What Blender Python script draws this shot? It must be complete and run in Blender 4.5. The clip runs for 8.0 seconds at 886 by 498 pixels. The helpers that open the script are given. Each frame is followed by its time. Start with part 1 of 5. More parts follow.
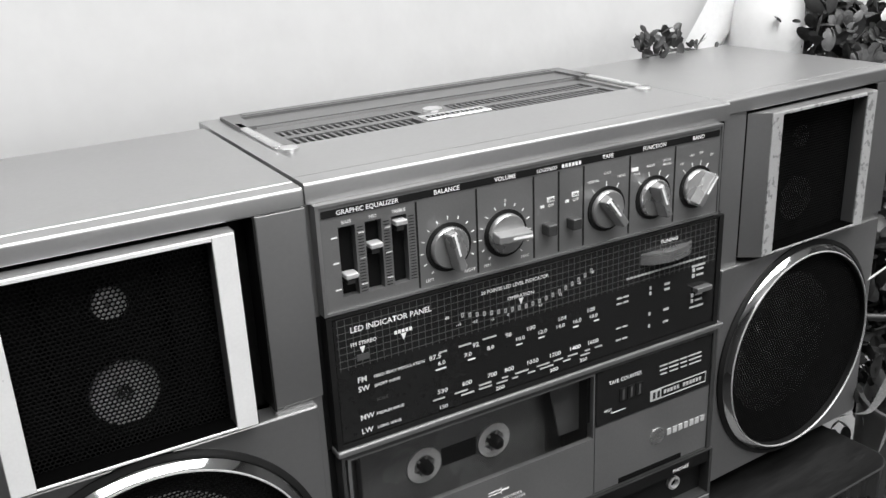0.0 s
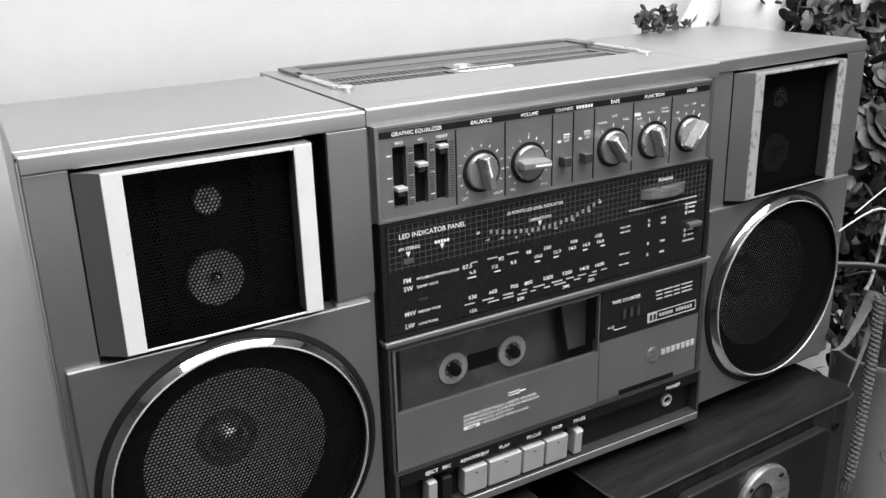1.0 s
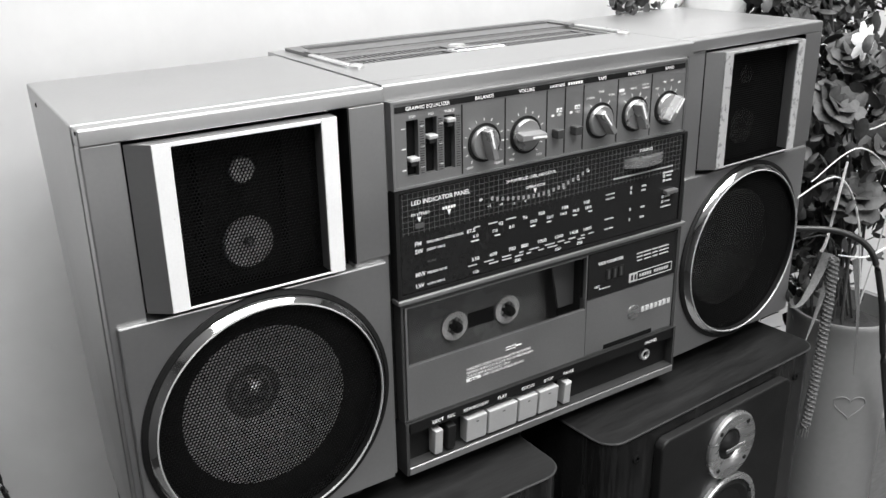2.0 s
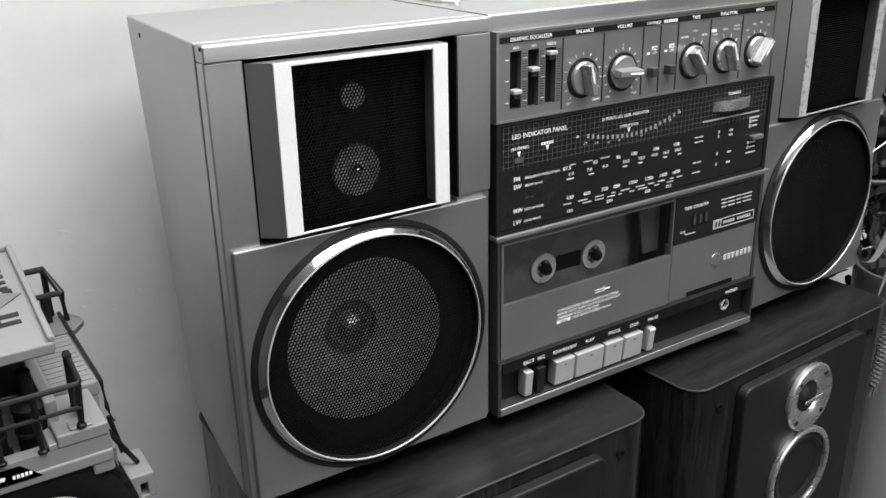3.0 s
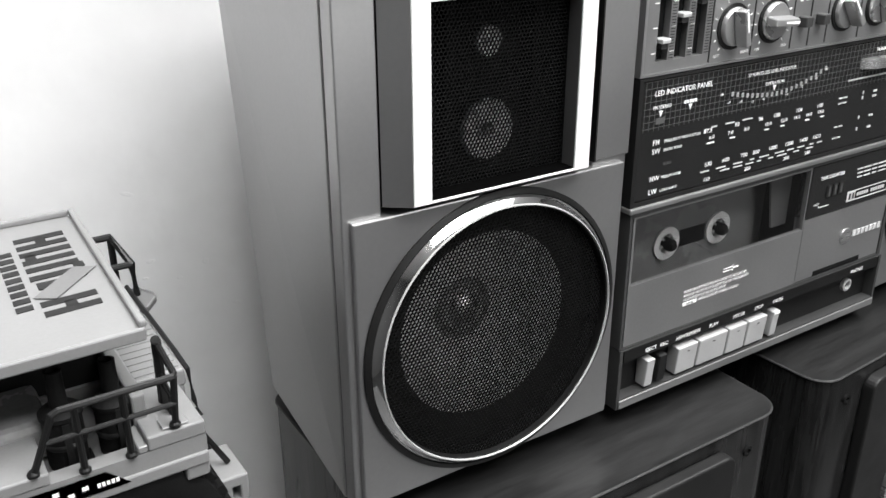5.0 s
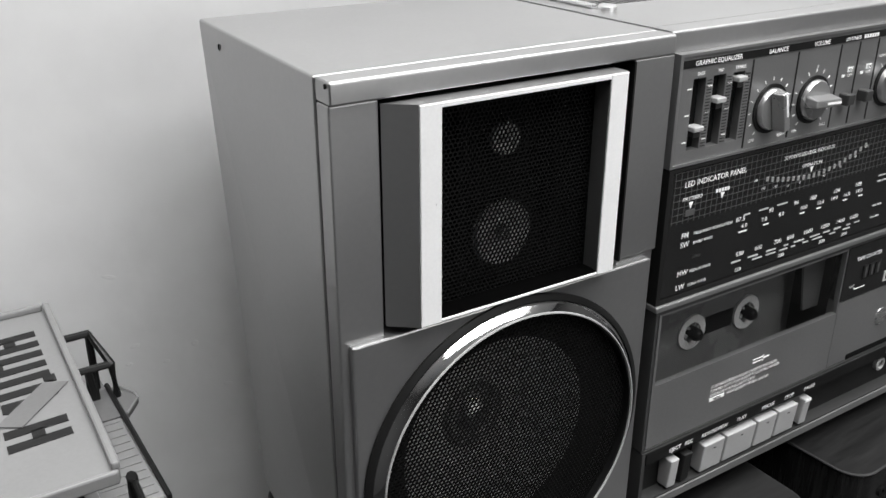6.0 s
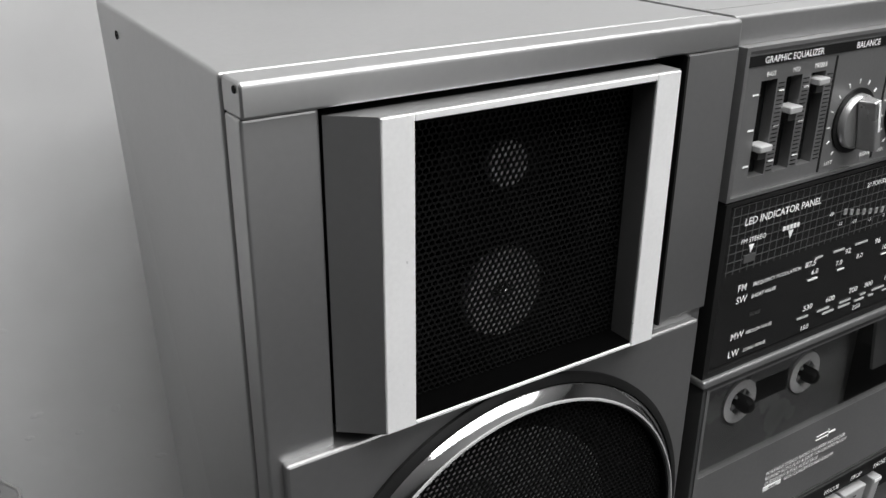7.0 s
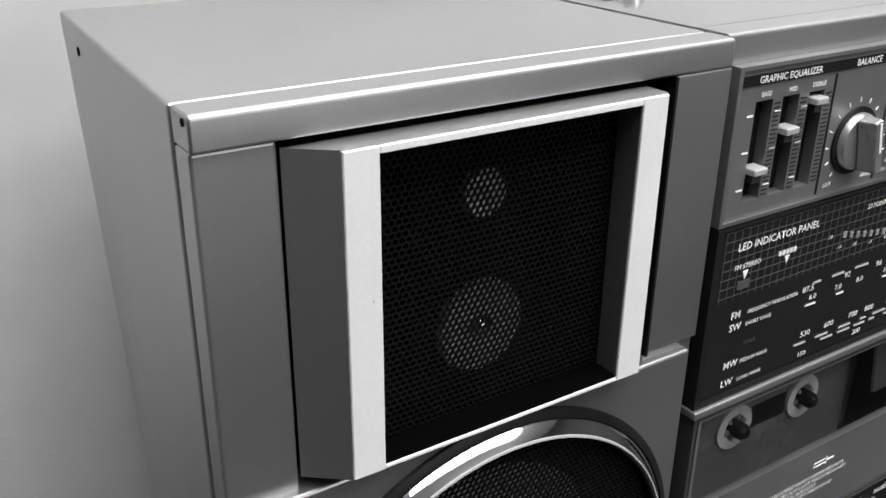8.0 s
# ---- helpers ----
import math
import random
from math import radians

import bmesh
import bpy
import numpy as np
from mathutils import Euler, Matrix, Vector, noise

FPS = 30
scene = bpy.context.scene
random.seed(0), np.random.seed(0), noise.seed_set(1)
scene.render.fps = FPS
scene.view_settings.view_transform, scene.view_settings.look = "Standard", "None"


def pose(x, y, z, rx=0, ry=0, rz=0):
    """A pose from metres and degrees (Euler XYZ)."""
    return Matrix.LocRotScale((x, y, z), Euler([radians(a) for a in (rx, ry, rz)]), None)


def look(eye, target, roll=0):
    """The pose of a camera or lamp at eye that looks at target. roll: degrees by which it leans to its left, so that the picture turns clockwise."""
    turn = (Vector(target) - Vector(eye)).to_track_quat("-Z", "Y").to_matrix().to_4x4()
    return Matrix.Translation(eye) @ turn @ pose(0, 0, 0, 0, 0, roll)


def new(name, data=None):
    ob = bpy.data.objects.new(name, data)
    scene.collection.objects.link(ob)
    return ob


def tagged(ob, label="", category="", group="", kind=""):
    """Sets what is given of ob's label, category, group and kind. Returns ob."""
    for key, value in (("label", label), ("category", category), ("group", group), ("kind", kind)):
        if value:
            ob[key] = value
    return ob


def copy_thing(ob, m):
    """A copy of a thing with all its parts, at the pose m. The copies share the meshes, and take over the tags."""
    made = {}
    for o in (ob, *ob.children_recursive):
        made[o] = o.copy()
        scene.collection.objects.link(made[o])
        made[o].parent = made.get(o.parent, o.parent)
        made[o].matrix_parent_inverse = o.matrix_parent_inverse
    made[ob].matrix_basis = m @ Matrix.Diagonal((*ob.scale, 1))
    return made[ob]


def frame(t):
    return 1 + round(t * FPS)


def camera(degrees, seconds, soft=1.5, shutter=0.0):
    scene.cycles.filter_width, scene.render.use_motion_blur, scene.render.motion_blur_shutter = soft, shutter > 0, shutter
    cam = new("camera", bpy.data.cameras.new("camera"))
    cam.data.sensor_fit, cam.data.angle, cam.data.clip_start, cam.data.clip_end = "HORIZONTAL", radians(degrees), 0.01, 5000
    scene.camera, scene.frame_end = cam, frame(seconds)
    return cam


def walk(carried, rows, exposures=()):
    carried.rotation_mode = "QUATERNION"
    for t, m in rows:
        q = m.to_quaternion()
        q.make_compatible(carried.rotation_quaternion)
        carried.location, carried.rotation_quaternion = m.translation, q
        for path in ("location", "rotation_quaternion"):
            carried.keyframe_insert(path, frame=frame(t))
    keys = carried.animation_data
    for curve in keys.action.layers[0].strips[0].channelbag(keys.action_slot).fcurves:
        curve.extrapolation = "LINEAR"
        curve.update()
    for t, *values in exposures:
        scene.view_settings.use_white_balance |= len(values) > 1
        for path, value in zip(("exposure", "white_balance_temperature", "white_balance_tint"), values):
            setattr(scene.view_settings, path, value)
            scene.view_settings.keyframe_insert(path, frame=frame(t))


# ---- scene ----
cam = camera(52.02, 8.0)
PATH = [
    (0, (-0.11354, -0.29867, 0.65260), (0.8032, 1.3365, -0.0446), -2.62),
    (0.5, (-0.14780, -0.33328, 0.64468), (0.7863, 1.3061, -0.0186), -2.22),
    (1, (-0.17126, -0.35494, 0.63705), (0.7720, 1.2749, -0.0366), -1.54),
    (1.2, (-0.184, -0.355, 0.634), (0.801, 1.246, -0.049), -1.6),
    (2.3, (-0.220, -0.384, 0.646), (0.809, 1.171, -0.078), -1.0),
    (2.5, (-0.21976, -0.38874, 0.64492), (0.7776, 1.1854, -0.0813), -0.87),
    (3, (-0.26125, -0.35404, 0.61533), (0.7512, 1.2097, -0.1125), -1.11),
    (3.5, (-0.27767, -0.31925, 0.59712), (0.7303, 1.2334, -0.1601), -1.19),
    (4, (-0.27642, -0.30216, 0.58851), (0.7160, 1.2467, -0.1965), -1.17),
    (4.2, (-0.27882, -0.29575, 0.58646), (0.7194, 1.2481, -0.2011), -0.88),
    (5.3, (-0.27862, -0.26763, 0.60715), (0.7191, 1.2656, -0.2014), -0.03),
    (5.5, (-0.27430, -0.26134, 0.61315), (0.7273, 1.2767, -0.1814), -0.10),
    (6, (-0.25535, -0.23309, 0.62229), (0.7417, 1.3032, -0.1814), 0.14),
    (6.5, (-0.22504, -0.19248, 0.60728), (0.7786, 1.3377, -0.1997), 0.38),
    (6.7, (-0.21444, -0.17866, 0.60467), (0.7920, 1.3506, -0.2005), 0.40),
    (7, (-0.20299, -0.16040, 0.60087), (0.8060, 1.3710, -0.1970), 0.48),
    (7.5, (-0.19599, -0.15058, 0.59860), (0.8179, 1.3753, -0.2037), 0.69),
    (8, (-0.18889, -0.15222, 0.60459), (0.8079, 1.3804, -0.2062), 0.59),
]
walk(cam, [(t, look(eye, target, roll)) for t, eye, target, roll in PATH],
     [(0, 0.0), (0.5, -0.05), (1, 0.15), (2.5, 0.35), (3.0, 0.25), (3.5, 0.7), (4.2, 0.8), (5.5, 0.55), (6.0, 0.05), (6.5, -0.2), (7.0, -0.2), (7.5, -0.1), (8.0, -0.05)])

# ---- light ----
world = bpy.data.worlds.new("sky")
scene.world = world
world.use_nodes = True
wn = world.node_tree
sky = wn.nodes.new("ShaderNodeTexSky")
sky.sky_type, sky.sun_disc = "NISHITA", False
sky.sun_elevation, sky.sun_rotation = radians(40), radians(200)
grey = wn.nodes.new("ShaderNodeRGBToBW")
wn.links.new(sky.outputs["Color"], grey.inputs["Color"])
wn.links.new(grey.outputs["Val"], wn.nodes["Background"].inputs["Color"])
wn.nodes["Background"].inputs["Strength"].default_value = 0.12


def window_light(name, m, w, h, watts):
    data = bpy.data.lights.new(name, "AREA")
    data.shape, data.size, data.size_y, data.energy = "RECTANGLE", w, h, watts
    ob = new(name, data)
    ob.matrix_world = m
    return ob


# daylight through the window behind the camera, and an added unseen overhead fill
window_light("window_light_front", look((0.75, -2.40, 1.05), (0.1, 0.0, 0.5)), 1.5, 1.25, 11)
window_light("overhead_fill_light", look((0.22, -0.52, 1.715), (0.22, -0.5199, 0.0)), 1.6, 1.3, 56)


# ---- materials ----
def material(name, base, rough=0.5, metal=0.0, vary=0.12, scale=40.0, fine=400.0, bump=0.0, stretch=(1, 1, 1), spec=0.5, coat=0.0, spots=None):
    m = bpy.data.materials.new(name)
    m.use_nodes = True
    t = m.node_tree
    b = t.nodes["Principled BSDF"]
    b.inputs["Metallic"].default_value = metal
    b.inputs["Specular IOR Level"].default_value = spec
    b.inputs["Coat Weight"].default_value = coat
    co = t.nodes.new("ShaderNodeTexCoord")
    mp = t.nodes.new("ShaderNodeMapping")
    mp.inputs["Scale"].default_value = stretch
    t.links.new(co.outputs["Object"], mp.inputs["Vector"])
    n1, n2 = t.nodes.new("ShaderNodeTexNoise"), t.nodes.new("ShaderNodeTexNoise")
    n1.inputs["Scale"].default_value, n2.inputs["Scale"].default_value = scale, fine
    n1.inputs["Detail"].default_value = 4
    for n in (n1, n2):
        t.links.new(mp.outputs["Vector"], n.inputs["Vector"])
    add = t.nodes.new("ShaderNodeMath")
    add.operation = "ADD"
    t.links.new(n1.outputs["Fac"], add.inputs[0])
    t.links.new(n2.outputs["Fac"], add.inputs[1])
    col = t.nodes.new("ShaderNodeMapRange")
    col.inputs["From Min"].default_value, col.inputs["From Max"].default_value = 0.6, 1.4
    col.inputs["To Min"].default_value, col.inputs["To Max"].default_value = base * (1 - vary), base * (1 + vary)
    t.links.new(add.outputs[0], col.inputs["Value"])
    out = col.outputs["Result"]
    if spots:
        # worn flecks where the finish has gone
        size, edge, dark = spots
        v = t.nodes.new("ShaderNodeTexNoise")
        v.inputs["Scale"].default_value, v.inputs["Detail"].default_value = size, 3
        t.links.new(co.outputs["Object"], v.inputs["Vector"])
        cut = t.nodes.new("ShaderNodeMapRange")
        cut.inputs["From Min"].default_value, cut.inputs["From Max"].default_value = edge, edge + 0.06
        t.links.new(v.outputs["Fac"], cut.inputs["Value"])
        mix = t.nodes.new("ShaderNodeMix")
        t.links.new(cut.outputs["Result"], mix.inputs["Factor"])
        t.links.new(out, mix.inputs["A"])
        mix.inputs["B"].default_value = dark
        out = mix.outputs["Result"]
    t.links.new(out, b.inputs["Base Color"])
    rg = t.nodes.new("ShaderNodeMapRange")
    rg.inputs["From Min"].default_value, rg.inputs["From Max"].default_value = 0.3, 0.7
    rg.inputs["To Min"].default_value, rg.inputs["To Max"].default_value = max(rough - 0.06, 0.02), rough + 0.06
    t.links.new(n1.outputs["Fac"], rg.inputs["Value"])
    t.links.new(rg.outputs["Result"], b.inputs["Roughness"])
    if bump:
        bp = t.nodes.new("ShaderNodeBump")
        bp.inputs["Strength"].default_value, bp.inputs["Distance"].default_value = bump, 0.001
        t.links.new(add.outputs[0], bp.inputs["Height"])
        t.links.new(bp.outputs["Normal"], b.inputs["Normal"])
    return m


def clear_material(name, tint, gloss):
    """A dark tinted clear pane: it dims what lies behind and mirrors the room."""
    m = bpy.data.materials.new(name)
    m.use_nodes = True
    t = m.node_tree
    t.nodes.remove(t.nodes["Principled BSDF"])
    a, g, mix = (t.nodes.new("ShaderNode" + k) for k in ("BsdfTransparent", "BsdfGlossy", "MixShader"))
    a.inputs["Color"].default_value = (tint, tint, tint, 1)
    g.inputs["Roughness"].default_value = gloss
    mix.inputs[0].default_value = 0.09
    t.links.new(a.outputs[0], mix.inputs[1])
    t.links.new(g.outputs[0], mix.inputs[2])
    t.links.new(mix.outputs[0], t.nodes["Material Output"].inputs["Surface"])
    return m


SILVER = material("silver_paint", 0.40, 0.38, 0.88, 0.035, 9, 500)
STRIPE = material("bright_strip", 0.85, 0.35, 0.1, 0.04, 60, 900, 0.02, spots=(420, 0.70, 0.25))
STRIPE_WORN = material("bright_strip_worn", 0.42, 0.35, 0.1, 0.10, 60, 900, 0.05, spots=(260, 0.56, 0.22))
CHROME = material("chrome", 0.8, 0.08, 1.0, 0.03, 30, 300)
ALU = material("brushed_aluminium", 0.72, 0.28, 0.9, 0.06, 30, 700, stretch=(1, 1, 8))
BLACK = material("black_plastic", 0.008, 0.42, 0, 0.2, 60, 900, 0.05, spec=0.3)
GLOSS = material("glossy_black_panel", 0.016, 0.14, 0, 0.2, 20, 300)
# near-zero colour without gloss, blacks out ledges the lamp would light
VOID = material("ledge_blackout", 0.002, 0.9, 0, 0.2, spec=0.0)
SEAM = material("dark_gap", 0.006, 0.8, 0, 0.2, spec=0.1)
MESH = material("black_perforated_metal", 0.005, 0.5, 0.0, 0.2, 80, 800, spec=0.12)
CONE = material("paper_cone", 0.80, 0.7, 0, 0.12, 90, 900, 0.2)
SMALL_CONE = material("dark_paper_cone", 0.8, 0.6, 0, 0.12, 90, 900, 0.2)
CAP_RING = material("darker_cone_ring", 0.30, 0.5, 0, 0.2, 90, 900, 0.2)
RUBBER = material("rubber", 0.014, 0.6, 0, 0.2, 80, 700, 0.1, spec=0.2)
PRINT = material("white_print", 0.88, 0.6, 0, 0.06, 200, 1500)
PRINT_MID = material("faint_white_print", 0.48, 0.6, 0, 0.06, 200, 1500)
GREY_PLASTIC = material("grey_plastic", 0.10, 0.45, 0, 0.08, 30, 900)
DARK_PANEL = material("dark_grey_metal", 0.060, 0.38, 0.35, 0.08, 30, 900)
PRINT_DIM = material("grey_print", 0.065, 0.6, 0, 0.06, 200, 1500)
PANEL = material("grey_control_panel", 0.29, 0.36, 0.7, 0.05, 30, 900)
KEY = material("light_key_plastic", 0.44, 0.38, 0.2, 0.05, 60, 900)
KNOB = material("silver_knob", 0.42, 0.30, 0.7, 0.05, 60, 900)
WOOD = material("dark_wood_veneer", 0.012, 0.34, 0, 0.55, 26, 150, 0.03, stretch=(0.35, 3.0, 3.0), spec=0.35)
WOOD_SIDE = material("dark_wood_veneer_upright", 0.013, 0.24, 0, 0.8, 26, 150, 0.06, stretch=(3.0, 3.0, 0.25), spec=0.35)
BAFFLE = material("dark_grey_baffle", 0.009, 0.5, 0, 0.15, 60, 900, 0.05, spec=0.3)
# dark tone for unseen walls, so chrome and silver mirror little light
ROOM_DARK = material("dark_unseen_room_paint", 0.08, 0.8, 0, 0.06, 5, 60, 0.2)
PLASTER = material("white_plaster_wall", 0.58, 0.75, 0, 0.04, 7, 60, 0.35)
CEIL = material("ceiling_paint", 0.80, 0.8, 0, 0.03, 4, 50, 0.1)
# floor out of view, darkened to cut bounce and reflections
FLOOR = material("floor_boards", 0.035, 0.45, 0, 0.35, 4, 60, 0.1, stretch=(1, 6, 1))
TABLE = material("sideboard_wood", 0.07, 0.4, 0, 0.5, 8, 120, 0.08, stretch=(0.4, 4, 4))
TOY = material("pale_toy_plastic", 0.19, 0.36, 0, 0.05, 40, 700, 0.03)
TOY_GREY = material("grey_toy_plastic", 0.13, 0.42, 0, 0.08, 40, 700, 0.03)
TYRE = material("black_tyre", 0.005, 0.65, 0, 0.2, 90, 600, 0.2, spec=0.15)
CERAMIC = material("pale_ceramic", 0.22, 0.32, 0, 0.06, 12, 200, 0.06)
WHITE_JAR = material("white_glazed_jar", 0.6, 0.3, 0, 0.04, 12, 200)
TISSUE = material("white_tissue_paper", 0.82, 0.6, 0, 0.05, 30, 300, 0.2)
# leaf and rose petal colours lowered to hold the bouquet's shade
LEAF = material("dull_leaf", 0.040, 0.5, 0, 0.45, 60, 400, 0.2)
PETAL = material("shaded_rose_petal", 0.065, 0.6, 0, 0.35, 60, 400, 0.2)
WHITE_PETAL = material("white_petal", 0.82, 0.5, 0, 0.08, 60, 400, 0.1)
STEM = material("pale_stem", 0.6, 0.5, 0, 0.15, 90, 500)
CORD = material("woven_cord", 0.10, 0.8, 0, 0.4, 300, 900, 0.4)
CABLE = material("black_cable", 0.014, 0.4, 0, 0.2)
VASE_FILL = material("dark_vase_fill", 0.02, 0.9, 0, 0.5, 120, 500, 0.6)
# base raised to carry the haze mirrored in the cassette window
CASSETTE = material("smoky_cassette", 0.22, 0.25, 0, 0.15)
WINDOW = clear_material("smoked_clear_window", 0.88, 0.03)


# ---- building tools ----
def thing(name, place, label, category, group="", kind=""):
    ob = tagged(new(name), label, category, group, kind)
    ob.location = place
    ob.empty_display_size = 0.02
    bpy.context.view_layer.update()
    return ob


def origin(ob):
    p = Vector((0, 0, 0))
    while ob:
        p += ob.location
        ob = ob.parent
    return p


def part(name, bm, mat, parent=None, label="", smooth=False):
    """One mesh, given in world coordinates, under a thing or a part."""
    if parent:
        bmesh.ops.translate(bm, verts=bm.verts, vec=-origin(parent))
    me = bpy.data.meshes.new(name)
    if smooth:
        for f in bm.faces:
            f.smooth = True
    bm.to_mesh(me)
    bm.free()
    me.materials.append(mat)
    ob = new(name, me)
    ob.parent = parent
    if label:
        ob["label"] = label
    if smooth:
        me.set_sharp_from_angle(angle=radians(40))
    return ob


def setting(name, bm, mat, label, category):
    return tagged(part(name, bm, mat), label, category, kind="structure")


def box(bm, x0, x1, y0, y1, z0, z1, bevel=0.0, seg=2):
    vs = [bm.verts.new((x, y, z)) for x in (x0, x1) for y in (y0, y1) for z in (z0, z1)]
    faces = [bm.faces.new([vs[i] for i in q]) for q in ((0, 1, 3, 2), (4, 6, 7, 5), (0, 4, 5, 1), (2, 3, 7, 6), (0, 2, 6, 4), (1, 5, 7, 3))]
    if bevel:
        edges = list({e for f in faces for e in f.edges})
        bmesh.ops.bevel(bm, geom=edges, offset=bevel, segments=seg, affect="EDGES", profile=0.5)
    return bm


def block(*a, **k):
    return box(bmesh.new(), *a, **k)


def prism(bm, pts, z0, z1):
    """An upright prism over the plan points (x, y)."""
    lo, hi = [bm.verts.new((x, y, z0)) for x, y in pts], [bm.verts.new((x, y, z1)) for x, y in pts]
    n = len(pts)
    bm.faces.new(lo[::-1])
    bm.faces.new(hi)
    for i in range(n):
        bm.faces.new((lo[i], lo[(i + 1) % n], hi[(i + 1) % n], hi[i]))
    bmesh.ops.recalc_face_normals(bm, faces=bm.faces)
    return bm


def plate(bm, a0, a1, b0, b1, holes, c0, c1, axis="y"):
    """A flat plate with rectangular holes. a: x; b: z (axis y) or y (axis z); c0 to c1 its thickness."""
    xs = sorted({a0, a1, *[h[0] for h in holes], *[h[1] for h in holes]})
    zs = sorted({b0, b1, *[h[2] for h in holes], *[h[3] for h in holes]})
    at = (lambda a, b, c: (a, c, b)) if axis == "y" else (lambda a, b, c: (a, b, c))
    verts = {}

    def v(a, b, c):
        k = (a, b, c)
        if k not in verts:
            verts[k] = bm.verts.new(at(a, b, c))
        return verts[k]

    def solid(i, j):
        if not (0 <= i < len(xs) - 1 and 0 <= j < len(zs) - 1):
            return False
        x, z = (xs[i] + xs[i + 1]) / 2, (zs[j] + zs[j + 1]) / 2
        return not any(h[0] < x < h[1] and h[2] < z < h[3] for h in holes)

    for i in range(len(xs) - 1):
        for j in range(len(zs) - 1):
            if not solid(i, j):
                continue
            x, X, z, Z = xs[i], xs[i + 1], zs[j], zs[j + 1]
            for c in (c0, c1):
                bm.faces.new((v(x, z, c), v(X, z, c), v(X, Z, c), v(x, Z, c)))
            for di, dj, p, q in ((-1, 0, (x, z), (x, Z)), (1, 0, (X, z), (X, Z)), (0, -1, (x, z), (X, z)), (0, 1, (x, Z), (X, Z))):
                if not solid(i + di, j + dj):
                    bm.faces.new((v(*p, c0), v(*q, c0), v(*q, c1), v(*p, c1)))
    bmesh.ops.recalc_face_normals(bm, faces=bm.faces)
    return bm


def round_hole_plate(bm, x0, x1, z0, z1, cx, cz, r, y0, y1, n=96):
    """A rectangular plate, thickness y0 to y1, with a round hole."""
    rings = []
    corner = [math.atan2(z - cz, x - cx) % math.tau for x in (x0, x1) for z in (z0, z1)]
    angles = sorted({*[math.tau * i / n for i in range(n)], *corner})
    for y in (y0, y1):
        out, inn = [], []
        for a in angles:
            c, s = math.cos(a), math.sin(a)
            k = min(((x1 - cx) if c > 0 else (x0 - cx)) / c if abs(c) > 1e-9 else 9, ((z1 - cz) if s > 0 else (z0 - cz)) / s if abs(s) > 1e-9 else 9)
            out.append(bm.verts.new((cx + k * c, y, cz + k * s)))
            inn.append(bm.verts.new((cx + r * c, y, cz + r * s)))
        rings.append((out, inn))
    m = len(angles)
    (o0, i0), (o1, i1) = rings
    for k in range(m):
        l = (k + 1) % m
        for a, b in ((o0, i0), (o1, i1), (o0, o1), (i0, i1)):
            bm.faces.new((a[k], a[l], b[l], b[k]))
    bmesh.ops.recalc_face_normals(bm, faces=bm.faces)
    return bm


def lathe(bm, profile, centre, axis="y", n=48, close=False):
    """Turns (radius, along) points about an axis through centre."""
    cx, cy, cz = centre
    rings = []
    for r, h in profile:
        ring = []
        for i in range(n):
            c, s = math.cos(math.tau * i / n), math.sin(math.tau * i / n)
            p = {"y": (cx + r * c, cy + h, cz + r * s), "z": (cx + r * c, cy + r * s, cz + h), "x": (cx + h, cy + r * c, cz + r * s)}[axis]
            ring.append(bm.verts.new(p))
            if r == 0:
                break
        rings.append(ring)
    pairs = list(zip(rings, rings[1:])) + ([(rings[-1], rings[0])] if close else [])
    for a, b in pairs:
        for i in range(n):
            j = (i + 1) % n
            q = [a[i % len(a)], a[j % len(a)], b[j % len(b)], b[i % len(b)]]
            q = list(dict.fromkeys(q))
            if len(q) > 2:
                bm.faces.new(q)
    bmesh.ops.recalc_face_normals(bm, faces=bm.faces)
    return bm


def turned(*a, **k):
    return lathe(bmesh.new(), *a, **k)


def smooth_path(pts, steps=6):
    pts = [Vector(p) for p in pts]
    out = []
    for i in range(len(pts) - 1):
        p0, p1, p2, p3 = pts[max(i - 1, 0)], pts[i], pts[i + 1], pts[min(i + 2, len(pts) - 1)]
        for k in range(steps):
            u = k / steps
            out.append(0.5 * (2 * p1 + (p2 - p0) * u + (2 * p0 - 5 * p1 + 4 * p2 - p3) * u * u + (3 * p1 - p0 - 3 * p2 + p3) * u ** 3))
    return out + [pts[-1]]


def tube(bm, pts, r, n=8, flat=1.0, tip=1.0):
    """A round rod along points; flat squeezes it, tip is the share of its radius at the end."""
    pts = [Vector(p) for p in pts]
    rings = []
    for i, p in enumerate(pts):
        d = (pts[min(i + 1, len(pts) - 1)] - pts[max(i - 1, 0)]).normalized()
        side = d.cross(Vector((0, 0, 1)) if abs(d.z) < 0.95 else Vector((0, 1, 0))).normalized()
        up = side.cross(d)
        k = r * (1 + (tip - 1) * i / max(len(pts) - 1, 1))
        rings.append([bm.verts.new(p + k * (math.cos(math.tau * j / n) * side + flat * math.sin(math.tau * j / n) * up)) for j in range(n)])
    for a, b in zip(rings, rings[1:]):
        for j in range(n):
            bm.faces.new((a[j], a[(j + 1) % n], b[(j + 1) % n], b[j]))
    bm.faces.new(rings[0][::-1])
    bm.faces.new(rings[-1])
    bmesh.ops.recalc_face_normals(bm, faces=bm.faces)
    return bm


def rod(pts, r, **k):
    return tube(bmesh.new(), pts, r, **k)


